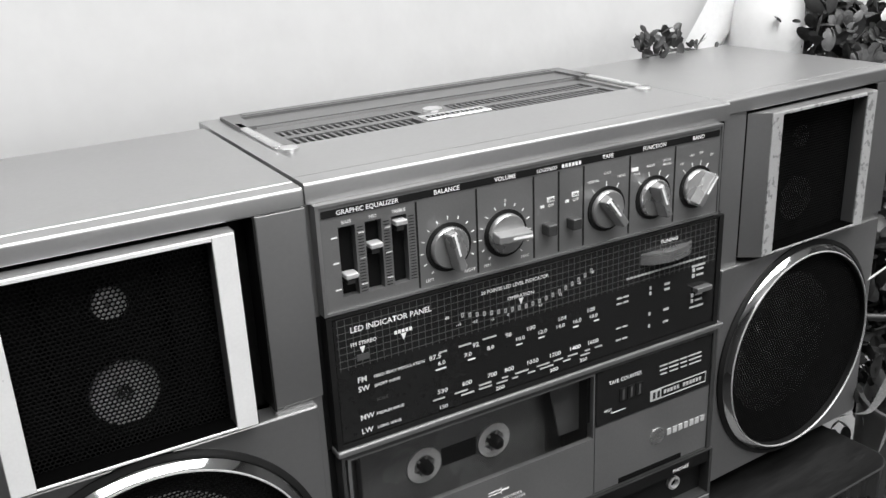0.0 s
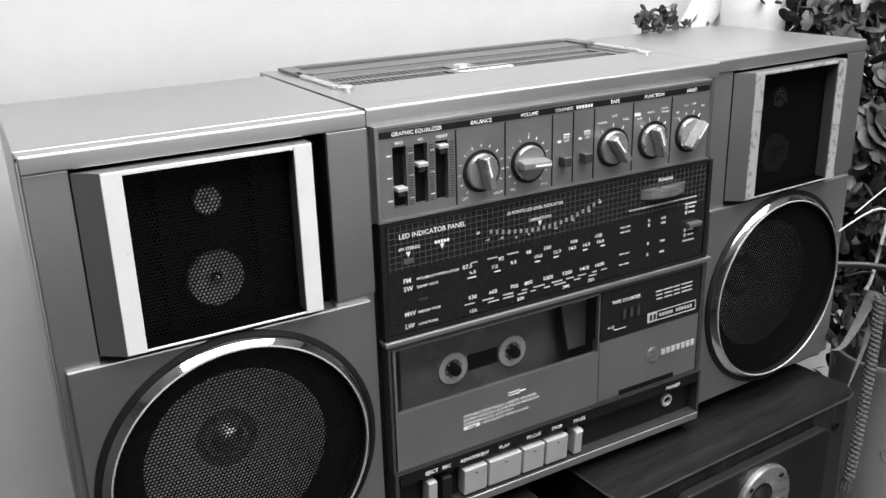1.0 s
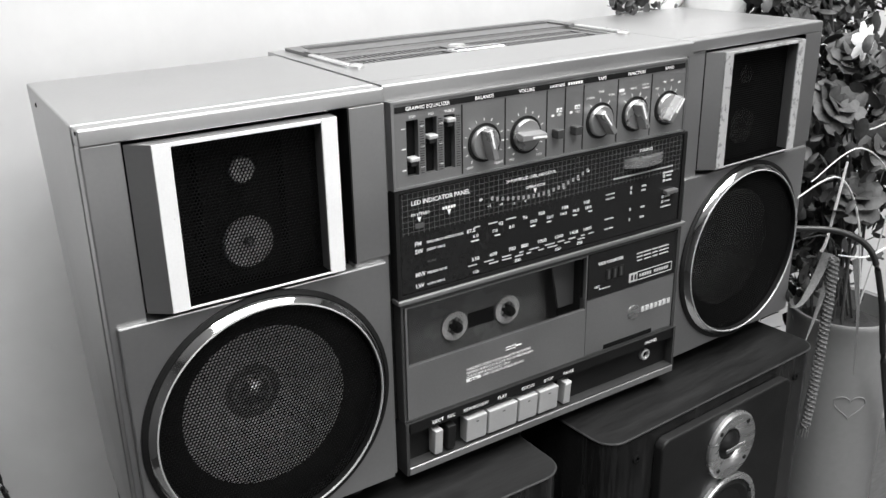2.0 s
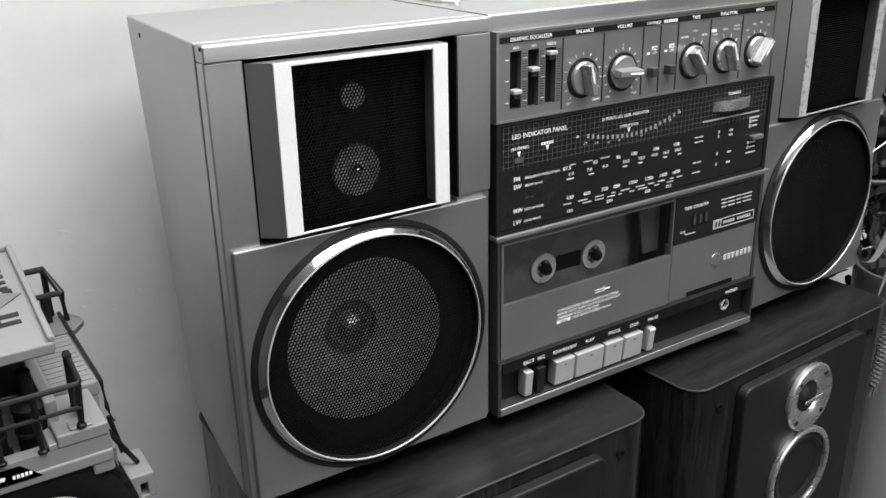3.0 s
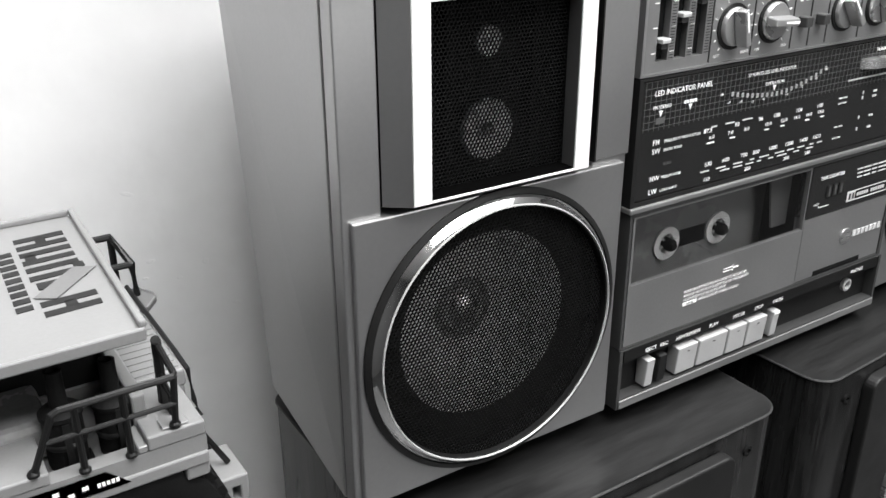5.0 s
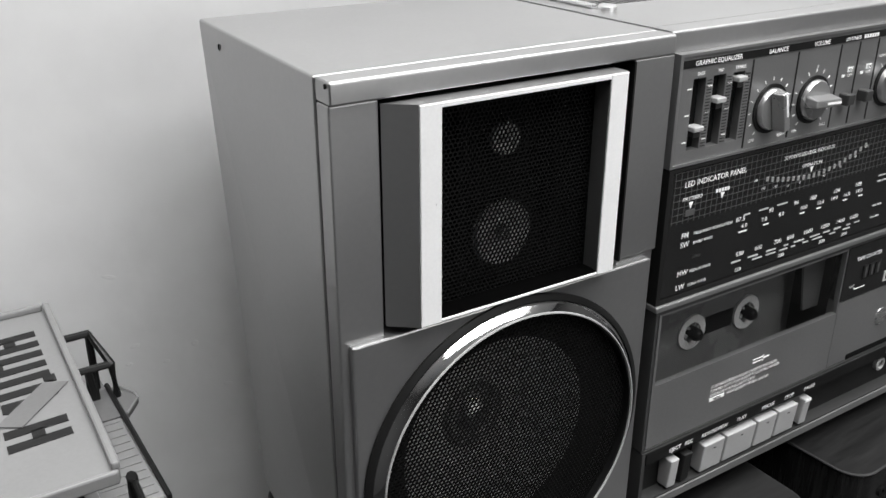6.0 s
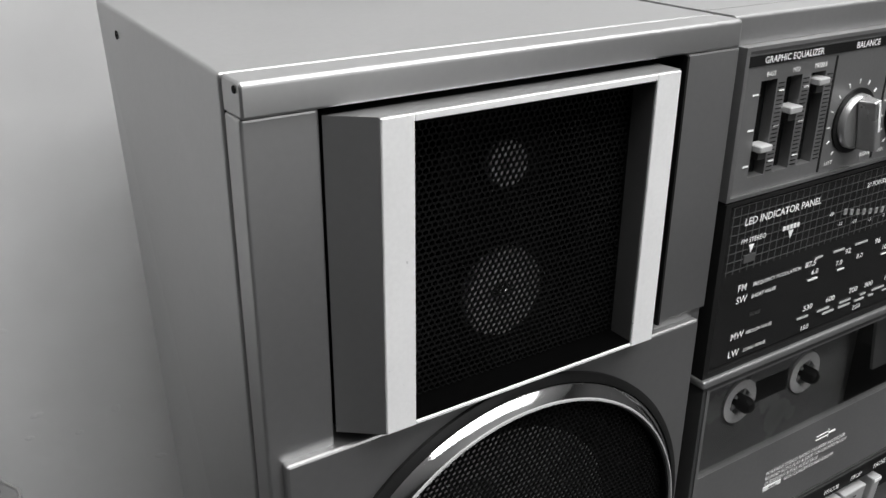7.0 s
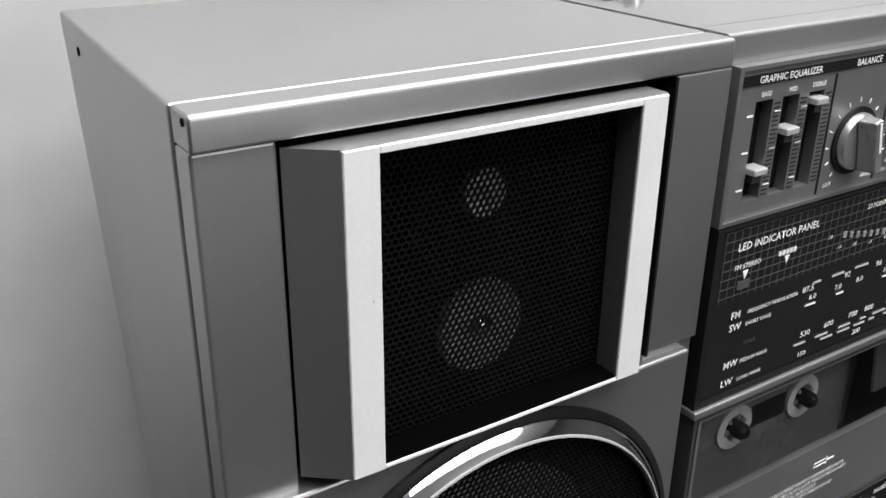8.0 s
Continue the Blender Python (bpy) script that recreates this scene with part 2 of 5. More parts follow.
def perforated(name, inside, x0, x1, z0, z1, pitch, hole, depth, parent, mat):
    """A thin metal sheet with six-sided holes in a staggered pattern; depth(x, z) is its y."""
    o = origin(parent)
    R, dz = pitch / math.sqrt(3), pitch * math.sqrt(3) / 2
    hexagon = [(math.cos(math.radians(30 + 60 * k)), math.sin(math.radians(30 + 60 * k))) for k in range(6)]
    verts, faces = [], []
    for row in range(int((z1 - z0) / dz) + 2):
        for c in range(int((x1 - x0) / pitch) + 2):
            x, z = x0 + (c + 0.5 * (row % 2)) * pitch, z0 + row * dz
            if not inside(x, z):
                continue
            n = len(verts)
            for k in (R, hole):
                verts += [(x + k * a - o.x, depth(x + k * a, z + k * b) - o.y, z + k * b - o.z) for a, b in hexagon]
            verts += [(x + hole * a - o.x, depth(x + hole * a, z + hole * b) + 0.0008 - o.y, z + hole * b - o.z) for a, b in hexagon]
            for k in range(6):
                l = (k + 1) % 6
                faces += [(n + k, n + l, n + 6 + l, n + 6 + k), (n + 6 + k, n + 6 + l, n + 12 + l, n + 12 + k)]
    me = bpy.data.meshes.new(name)
    me.from_pydata(verts, [], faces)
    me.materials.append(mat)
    ob = new(name, me)
    ob.parent = parent
    return ob


def text(parent, words, x, z, size, y, mat=None, align="LEFT", name="lettering", wide=1.0):
    """Printed words on an upright face that looks towards -y; size is the height of a capital."""
    curve = bpy.data.curves.new(name, "FONT")
    curve.body, curve.size, curve.align_x, curve.resolution_u = words, size / 0.70, align, 2
    curve.offset = 0.016 * size / 0.70
    tmp = bpy.data.objects.new("tmp", curve)
    scene.collection.objects.link(tmp)
    bpy.context.view_layer.update()
    me = bpy.data.meshes.new_from_object(tmp.evaluated_get(bpy.context.evaluated_depsgraph_get()))
    bpy.data.objects.remove(tmp)
    bpy.data.curves.remove(curve)
    me.transform(Matrix(((wide, 0, 0, x), (0, 0, 0, y), (0, 1, 0, z), (0, 0, 0, 1))))
    me.transform(Matrix.Translation(-origin(parent)))
    me.materials.clear()
    me.materials.append(mat or PRINT)
    ob = new(name, me)
    ob.parent = parent
    return ob


def bars(parent, rects, y, mat=None, name="print_bar", thick=0.0002):
    """Flat printed marks (x0, x1, z0, z1) on an upright face."""
    for x0, x1, z0, z1 in rects:
        part(name, block(x0, x1, y, y + thick, z0, z1), mat or PRINT, parent)


# ---- the room ----
WALL_Y, ROOM_X0, ROOM_X1, ROOM_Y0, ROOM_Z0, ROOM_Z1 = 0.172, -1.9, 2.2, -2.5, -0.75, 1.75
wall_back = setting("wall_north", block(ROOM_X0, ROOM_X1, WALL_Y, WALL_Y + 0.12, ROOM_Z0, ROOM_Z1), PLASTER, "white painted plaster wall with small dents", "wall")
DENTS = ((-0.1710, 0.4010, 0.0026, 0.0012, -8), (-0.1750, 0.3920, 0.0020, 0.0010, 6), (-0.1420, 0.3940, 0.0020, 0.0018, 0), (-0.1270, 0.3650, 0.0030, 0.0012, 15), (-0.1780, 0.4400, 0.0038, 0.0012, 20), (-0.1570, 0.3880, 0.0018, 0.0010, 0))
# small dents and lumps in the old plaster beside the stereo
for x, z, w, h, lean in DENTS:
    bm = turned([(1, 0.0), (0.75, -0.00006), (0.4, -0.00012), (0.2, -0.00008), (0, -0.00006)], (0, 0, 0), n=18)
    bm.transform(Matrix.Translation((x, WALL_Y, z)) @ Matrix.Rotation(radians(lean), 4, "Y") @ Matrix.Diagonal((w, 1, h, 1)))
    part("plaster_lump", bm, PLASTER, wall_back, smooth=True)
# unseen walls and floor, added dark to hold down bounce and mirrored light
setting("wall_east", block(ROOM_X1, ROOM_X1 + 0.12, ROOM_Y0, WALL_Y + 0.12, ROOM_Z0, ROOM_Z1), ROOM_DARK, "plain dark unseen wall, added to keep reflections dark", "wall")
setting("wall_south", plate(bmesh.new(), ROOM_X0, ROOM_X1, ROOM_Z0, ROOM_Z1, [(-0.05, 1.55, 0.4, 1.7)], ROOM_Y0 - 0.12, ROOM_Y0), ROOM_DARK, "dark unseen wall with a window opening, added behind the camera", "wall")
setting("wall_west", block(ROOM_X0 - 0.12, ROOM_X0, ROOM_Y0, WALL_Y + 0.12, ROOM_Z0, ROOM_Z1), ROOM_DARK, "plain dark unseen side wall, added to keep reflections dark", "wall")
setting("floor", block(ROOM_X0 - 0.12, ROOM_X1 + 0.12, ROOM_Y0 - 0.12, WALL_Y + 0.12, ROOM_Z0 - 0.1, ROOM_Z0), FLOOR, "dark unseen board floor", "floor")
setting("ceiling", block(ROOM_X0 - 0.12, ROOM_X1 + 0.12, ROOM_Y0 - 0.12, WALL_Y + 0.12, ROOM_Z1, ROOM_Z1 + 0.1), CEIL, "flat white ceiling", "ceiling")


def window_frame(name, x0, x1, z0, z1, y, turn):
    bm = plate(bmesh.new(), x0, x1, z0, z1, [(x0 + 0.05, (x0 + x1) / 2 - 0.025, z0 + 0.05, z1 - 0.05), ((x0 + x1) / 2 + 0.025, x1 - 0.05, z0 + 0.05, z1 - 0.05)], y - 0.05, y)
    if turn:
        for v in bm.verts:
            v.co = (v.co.y, v.co.x, v.co.z)
        bmesh.ops.recalc_face_normals(bm, faces=bm.faces)
    setting(name, bm, CEIL, "white painted two-light window frame", "window")


window_frame("window_1", -0.05, 1.55, 0.4, 1.7, ROOM_Y0 - 0.05, False)

# frame of the added overhead fill, out of view and sized for broad highlights
lamp = thing("overhead_fill_panel", (0.22, -0.52, ROOM_Z1), "unseen overhead light panel, added to brighten tops and wall", "lamp")
part("fill_panel_frame", plate(bmesh.new(), -0.61, 1.05, -1.20, 0.16, [(-0.585, 1.025, -1.175, 0.135)], ROOM_Z1 - 0.05, ROOM_Z1 - 0.001, axis="z"), CEIL, lamp)

# sideboard that carries everything
side = thing("sideboard", (0.1, -0.07, ROOM_Z0), "dark wooden sideboard against the wall", "sideboard")
part("top", block(-0.62, 0.95, -0.24, 0.17, -0.03, 0.0, bevel=0.003), TABLE, side)
part("carcass", block(-0.60, 0.93, -0.22, 0.148, ROOM_Z0 + 0.05, -0.031), TABLE, side)
part("plinth", block(-0.58, 0.91, -0.19, 0.14, ROOM_Z0, ROOM_Z0 + 0.049), TABLE, side)

# ---- portable stereo: two speaker units and the centre unit ----
TOP, FOOT, BOT = 0.5612, 0.331, 0.3405
SBOT = 0.3440                                 # underside of the speaker units
WX, WZ, WR, WY = -0.0728, 0.4088, 0.0642, -0.0021          # woofer centre and outer radius


def rounded_bar(x0, x1, y0, y1, z0, z1, r):
    """A bar along x whose upper front edge is rounded."""
    pts = [(y1, z0), (y1, z1)] + [(y0 + r - r * math.sin(radians(15 * k)), z1 - r + r * math.cos(radians(15 * k))) for k in range(7)] + [(y0, z0)]
    bm = prism(bmesh.new(), pts, x0, x1)
    for v in bm.verts:
        v.co = (v.co.z, v.co.x, v.co.y)
    bmesh.ops.recalc_face_normals(bm, faces=bm.faces)
    return bm


def speaker_unit():
    s = thing("stereo_speaker", (-0.0712, 0.06, FOOT), "silver stereo speaker unit with chrome-ringed woofer behind black mesh", "speaker", "speakers of the stereo")
    x0, x1 = -0.1435, -0.0022
    cab = part("cabinet", plate(bmesh.new(), x0, x1, SBOT, TOP + 0.0003, [(x0 + 0.003, x1 - 0.003, SBOT + 0.003, TOP - 0.003)], 0.0102, 0.1245), SILVER, s)
    for v in cab.data.vertices:
        if v.co.y > 0.04:
            v.co.x += 0.0052 if v.co.x < 0 else 0.0
            if v.co.z < 0.05:
                v.co.y -= 0.014
                v.co.x += 0.0045 if v.co.x < 0 else 0.0
    b = cab.modifiers.new("round", "BEVEL")
    b.width, b.segments, b.limit_method = 0.0009, 3, "ANGLE"
    part("cabinet_back", block(x0 + 0.0125, x1 - 0.0031, 0.1080, 0.1100, SBOT + 0.0031, TOP - 0.0031), BLACK, s)
    part("inner_panel", block(x0 + 0.0050, x1 - 0.0031, 0.0420, 0.0440, SBOT + 0.0031, TOP - 0.0064), SEAM, s)
    bez = part("front_bezel", rounded_bar(x0 + 0.0004, x1 - 0.0004, 0.0002, 0.0098, 0.5542, TOP + 0.0003, 0.0013), SILVER, s, smooth=True)
    b = bez.modifiers.new("round", "BEVEL")
    b.width, b.segments, b.limit_method, b.angle_limit = 0.0006, 2, "ANGLE", radians(50)
    part("seam", plate(bmesh.new(), x0 + 0.0008, x1 - 0.0008, SBOT + 0.001, TOP - 0.0004, [(x0 + 0.0042, x1 - 0.0042, SBOT + 0.005, TOP - 0.005)], 0.0094, 0.0105), SEAM, s)
    # face round the opening of the small drivers, flush on one flank
    hole = (-0.1262, -0.0222, 0.4600, 0.5541)
    face = part("upper_face", plate(bmesh.new(), x0 + 0.0004, x1 - 0.0004, SBOT + 0.0004, 0.5541, [hole, (x0 + 0.0100, x1 - 0.0060, SBOT + 0.0020, 0.4600)], 0.0016, 0.0097), SILVER, s)
    b = face.modifiers.new("round", "BEVEL")
    b.width, b.segments, b.limit_method = 0.0011, 3, "ANGLE"
    part("flank_panel", block(-0.0220, x1 - 0.0004, 0.0002, 0.0015, 0.4764, 0.5541, bevel=0.0005), SILVER, s)
    part("opening_back", block(hole[0] - 0.001, hole[1] + 0.001, 0.0120, 0.0124, 0.4740, 0.5540), SEAM, s)
    # projecting box of the two small drivers, its outer flank splayed
    fx0, fx1, fz0, fz1 = -0.1168, -0.0314, 0.4768, 0.5526
    gx0, gx1, gz0, gz1 = -0.1086, -0.0396, 0.4782, 0.5506
    bm = plate(bmesh.new(), fx0, fx1, fz0, fz1, [(gx0, gx1, fz0 + 0.0013, gz1)], -0.0058, 0.0014)
    for v in bm.verts:
        if v.co.x < fx0 + 0.0001 and v.co.y > 0.001:
            v.co.x -= 0.0090
    part("driver_box", bm, SILVER, s)
    for a, b in ((fx0 + 0.0002, gx0 - 0.0001), (gx1 + 0.0001, fx1 - 0.0002)):
        part("bright_strip", block(a, b, -0.0066, -0.0058, fz0 + 0.0002, fz1 - 0.0002, bevel=0.0002, seg=1), STRIPE, s, "bright white metal strip")
    for a, b in ((fz0 + 0.0002, fz0 + 0.0012), (gz1 + 0.0001, fz1 - 0.0002)):
        part("frame_rail", block(gx0, gx1, -0.0065, -0.0058, a, b, bevel=0.0002, seg=1), STRIPE, s)
    part("box_flank", block(fx1, fx1 + 0.0004, -0.0056, 0.0118, fz0, fz1), BLACK, s)
    part("box_back", plate(bmesh.new(), fx0 - 0.0080, fx1, fz0, fz1, [(gx0, gx1, fz0 + 0.0013, gz1)], 0.0015, 0.0118), BLACK, s)
    part("opening_edge", block(hole[1] - 0.0006, hole[1] + 0.0002, -0.0002, 0.0116, fz0 - 0.001, hole[3] - 0.0002), BLACK, s)
    # ledges above and below the mesh, darkened by colour against the overhead light
    for z0, z1 in ((fz0 + 0.0014, gz0 + 0.0004), (gz1 - 0.0005, gz1 - 0.0001)):
        part("mesh_edge", block(gx0 + 0.0001, gx1 - 0.0001, -0.0062, 0.0116, z0, z1), VOID, s)
    part("inner_baffle", block(gx0 - 0.0004, gx1 + 0.0004, 0.0125, 0.0145, gz0 - 0.0004, gz1 + 0.0004), BLACK, s)
    perforated("small_driver_mesh", lambda x, z: gx0 < x < gx1 and gz0 < z < gz1, gx0, gx1, gz0, gz1, 0.00172, 0.00076, lambda x, z: 0.0018, s, MESH)
    mesh_posts = bmesh.new()
    for px in (-0.0935, -0.0530):
        box(mesh_posts, px - 0.0022, px + 0.0022, 0.0040, 0.0124, gz0, gz1)
    part("baffle_rib", mesh_posts, SEAM, s)
    for cz, r, nm in ((0.5318, 0.0060, "tweeter"), (0.4970, 0.0124, "midrange_driver")):
        d = part(nm, turned([(r, 0.0022), (r * 0.96, 0.0002), (r * 0.5, 0.0030), (r * 0.36, 0.0034), (r * 0.30, 0.0016), (r * 0.15, 0.0003), (0, 0)], (-0.0738, 0.0066, cz), n=32), SMALL_CONE, s, smooth=True)
        part("dust_cap", turned([(r * 0.26, 0.0009), (r * 0.2, -0.0006), (r * 0.1, -0.0012), (0, -0.0014)], (-0.0738, 0.0066, cz), n=20), ALU, d, smooth=True)
        part("surround", turned([(r + 0.0012, 0.0032), (r + 0.0008, 0.0012), (r + 0.0002, 0.0024)], (-0.0738, 0.0066, cz), n=32), RUBBER, d, smooth=True)
    # woofer panel
    pan = part("woofer_panel", round_hole_plate(bmesh.new(), -0.1397, -0.0056, SBOT + 0.0003, 0.4734, WX, WZ, WR - 0.003, -0.0009, 0.0100), SILVER, s)
    b = pan.modifiers.new("round", "BEVEL")
    b.width, b.segments, b.limit_method, b.angle_limit = 0.0007, 2, "ANGLE", radians(60)
    w = part("woofer_ring", turned([(WR - 0.0016, 0.0012), (WR - 0.0016, -0.0004), (WR - 0.0019, -0.0009), (WR - 0.0046, -0.0035), (WR - 0.0049, -0.0037), (WR - 0.0056, -0.0034), (WR - 0.0056, 0.0010), (WR - 0.0020, 0.0011)], (WX, WY, WZ), n=128, close=True), CHROME, s, "polished chrome trim ring", smooth=True)
    # the lip's highlight as a pale colour all round the chrome ring
    part("lip_glint", turned([(WR - 0.0047, -0.0034), (WR - 0.0049, -0.0041), (WR - 0.0054, -0.0042), (WR - 0.0057, -0.0034)], (WX, WY, WZ), n=128, close=True), KEY, w, smooth=True)
    part("ring_base", turned([(WR + 0.0010, 0.0013), (WR + 0.0010, 0.0002), (WR - 0.0004, -0.0006), (WR - 0.0015, -0.0008), (WR - 0.0015, 0.0013)], (WX, WY, WZ), n=128, close=True), BLACK, w, smooth=True)
    # added black sleeve that hides the lamp's reflection on the inner wall
    part("ring_blackout", turned([(WR - 0.0057, -0.0032), (WR - 0.0061, -0.0030), (WR - 0.0061, 0.0010), (WR - 0.0057, 0.0010)], (WX, WY, WZ), n=96, close=True), BLACK, w, smooth=True)
    rr = WR - 0.0058
    perforated("woofer_mesh", lambda x, z: math.hypot(x - WX, z - WZ) < rr, WX - WR, WX + WR, WZ - WR, WZ + WR, 0.00176, 0.00080, lambda x, z: WY - 0.0002 - 0.0016 * (1 - ((x - WX) ** 2 + (z - WZ) ** 2) / rr ** 2), s, MESH)
    cone = part("woofer_cone", turned([(0.0440, 0.0105), (0.0425, 0.0100), (0.030, 0.0190), (0.0165, 0.0270), (0.0150, 0.0278)], (WX, WY, WZ), n=64), CONE, s, "grey paper cone", smooth=True)
    # darker ring where the cone meets the cap
    part("cap_ring", turned([(0.0150, 0.0278), (0.0124, 0.0296), (0.0112, 0.0294)], (WX, WY, WZ), n=40), CAP_RING, cone, smooth=True)
    part("dust_cap", turned([(0.0112, 0.0294), (0.0104, 0.0262), (0.0080, 0.0240), (0.0042, 0.0226), (0, 0.0222)], (WX, WY, WZ), n=32), ALU, cone, smooth=True)
    part("surround", turned([(0.0430, 0.0103), (0.0470, 0.0070), (0.0520, 0.0064), (0.0560, 0.0090), (0.0600, 0.0100), (0.0640, 0.0100)], (WX, WY, WZ), n=64), RUBBER, cone, smooth=True)
    part("basket", turned([(0.0626, 0.0152), (0.0500, 0.030), (0.0, 0.034)], (WX, WY, WZ), n=32), BLACK, cone, smooth=True)
    for fx in (-0.120, -0.022):
        for fy in (0.02, 0.10):
            part("rubber_foot", turned([(0.006, 0), (0.0065, 0.003), (0.0065, SBOT - FOOT), (0, SBOT - FOOT)], (fx, fy, FOOT), axis="z", n=16), RUBBER, s)
    part("corner_screw", turned([(0.0009, 0.0012), (0.0008, -0.0003), (0, -0.0004)], (x0 + 0.0004, 0.0026, 0.5598), axis="x", n=12), SEAM, s)
    part("side_dimple", turned([(0.0013, 0), (0.0010, 0.0003), (0, 0.0003)], (x0 + 0.0038, 0.100, 0.5545), axis="x", n=12), SEAM, s)
    return s


left_unit = speaker_unit()
right_unit = copy_thing(left_unit, pose(0.2872, 0.0714, FOOT, 0, 0, 2.7))
right_unit["label"] = "silver stereo speaker unit with a worn flecked frame and chrome-ringed woofer"
for o in right_unit.children:
    if o.name.startswith(("bright_strip", "frame_rail")):
        o.material_slots[0].link = "OBJECT"
        o.material_slots[0].material = STRIPE_WORN
        o["label"] = "worn flecked metal strip"

CX0, CX1 = -0.0008, 0.2160
unit = thing("stereo_tuner_unit", (0.108, 0.07, FOOT), "silver radio cassette recorder unit with knobs, dial and piano keys", "stereo")
part("body", block(CX0, CX1, 0.0300, 0.1380, BOT, TOP - 0.0065), SILVER, unit)
vx0, vx1, vy0, vy1 = 0.0150, 0.2050, 0.0640, 0.1080
part("top_cover", plate(bmesh.new(), CX0, CX1, 0.0150, 0.1390, [(vx0, vx1, vy0, vy1)], TOP - 0.006, TOP + 0.0004, axis="z"), SILVER, unit, "bright satin silver top")
part("vent_floor", block(vx0 - 0.0004, vx1 + 0.0004, vy0 - 0.0004, vy1 + 0.0004, TOP - 0.0064, TOP - 0.0050), SEAM, unit)
part("top_bezel", rounded_bar(CX0, CX1, 0.0040, 0.0147, 0.5535, TOP + 0.0004, 0.0013), SILVER, unit, smooth=True)
part("top_seam", block(CX0 + 0.001, CX1 - 0.001, 0.0142, 0.0152, 0.5540, TOP - 0.0006), SEAM, unit)
part("front_shell", block(CX0, CX1, 0.0060, 0.0299, 0.5075, 0.5534), SILVER, unit)
part("dial_shell", block(CX0, CX1, 0.0062, 0.0299, 0.4475, 0.5073), BLACK, unit)
# vents, plate and folded handle on the top
vent = part("vent_plate", plate(bmesh.new(), vx0 + 0.0002, vx1 - 0.0002, vy0 + 0.0002, vy1 - 0.0002, [(0.0220, 0.0860, 0.0690, 0.0815), (0.0220, 0.0940, 0.0865, 0.0975), (0.1260, 0.2000, 0.0690, 0.0815), (0.1120, 0.2000, 0.0865, 0.0975)], TOP - 0.0045, TOP - 0.0008, axis="z"), GREY_PLASTIC, unit)
sl_a = bpy.data.meshes.new("slat")
bm = block(-0.0007, 0.0007, -0.0066, 0.0066, -0.0025, 0.0, bevel=0.0002, seg=1)
bm.to_mesh(sl_a)
bm.free()
sl_a.materials.append(GREY_PLASTIC)
for y, spans in ((0.0752, ((0.0220, 0.0860), (0.1260, 0.2000))), (0.0920, ((0.0220, 0.0940), (0.1120, 0.2000)))):
    for a, b in spans:
        n = int((b - a) / 0.0034)
        for k in range(1, n):
            o = new("slat", sl_a)
            o.parent = vent
            o.location = Vector((a + (b - a) * k / n, y, TOP - 0.0012)) - origin(vent)
part("name_plate", block(0.0880, 0.1240, 0.0700, 0.0800, TOP - 0.0010, TOP + 0.0002, bevel=0.0003, seg=1), ALU, unit)
part("maker_badge", turned([(0.0052, 0), (0.0048, 0.0010), (0, 0.0010)], (0.1030, 0.0918, TOP - 0.0008), axis="z", n=20), ALU, unit)
bm = bmesh.new()
for k in range(12):
    box(bm, 0.0905 + k * 0.0027, 0.0918 + k * 0.0027, 0.0738, 0.0762, TOP + 0.0002, TOP + 0.0004)
part("plate_marks", bm, SEAM, unit)
handle = part("carry_handle", plate(bmesh.new(), 0.0085, 0.2125, 0.1140, 0.1350, [(0.0165, 0.2045, 0.1040, 0.1270)], TOP + 0.0005, TOP + 0.0022, axis="z"), GREY_PLASTIC, unit, "folded grey metal carrying handle")
for hx in (0.0105, 0.2105):
    part("handle_arm", block(hx - 0.0019, hx + 0.0019, 0.0600, 0.1139, TOP + 0.0005, TOP + 0.0022, bevel=0.0006), ALU, handle)
    part("pivot_screw", turned([(0.0042, 0), (0.0042, 0.0014), (0.0030, 0.0022), (0, 0.0024)], (hx + (0.003 if hx < 0.1 else -0.003), 0.0555, TOP + 0.0004), axis="z", n=20), CHROME, handle, smooth=True)
part("handle_grip", block(0.018, 0.203, 0.1285, 0.1340, TOP + 0.0022, TOP + 0.0026, bevel=0.0004, seg=1), GREY_PLASTIC, handle)
part("handle_well", block(0.0160, 0.2050, 0.1085, 0.1269, TOP + 0.0004, TOP + 0.0010), GREY_PLASTIC, unit)

# control panel: equalizer, knobs, push switches
EY = 0.0012
slots = [(0.0098, 0.0168, 0.5146, 0.5432), (0.0209, 0.0279, 0.5146, 0.5432), (0.0321, 0.0389, 0.5146, 0.5430)]
panel = part("control_panel", plate(bmesh.new(), 0.0026, 0.2076, 0.5098, 0.5522, slots, EY, 0.0059), PANEL, unit)
part("panel_frame", plate(bmesh.new(), 0.0010, 0.2086, 0.5086, 0.5534, [(0.0025, 0.2077, 0.5097, 0.5523)], 0.0004, 0.0059), SILVER, unit)
part("panel_gap", plate(bmesh.new(), 0.2088, 0.2128, 0.5086, 0.5530, [], 0.0040, 0.0059), SEAM, unit)
part("title_strip", block(0.0034, 0.2066, EY - 0.0003, EY, 0.5477, 0.5507), BLACK, panel)
for x in (0.0432, 0.0710, 0.0994, 0.1125, 0.1260, 0.1521, 0.1792):
    part("divider", block(x - 0.0004, x + 0.0004, EY - 0.0002, EY, 0.5106, 0.5470), BAFFLE, panel)
for words, x in (("GRAPHIC EQUALIZER", 0.0225), ("BALANCE", 0.0572), ("VOLUME", 0.0850), ("LOUDNESS", 0.1062), ("TAPE", 0.1390), ("FUNCTION", 0.1660), ("BAND", 0.1930)):
    text(panel, words, x, 0.5483, 0.0019 if words != "LOUDNESS" else 0.0015, EY - 0.0005, align="CENTER", wide=1.0)
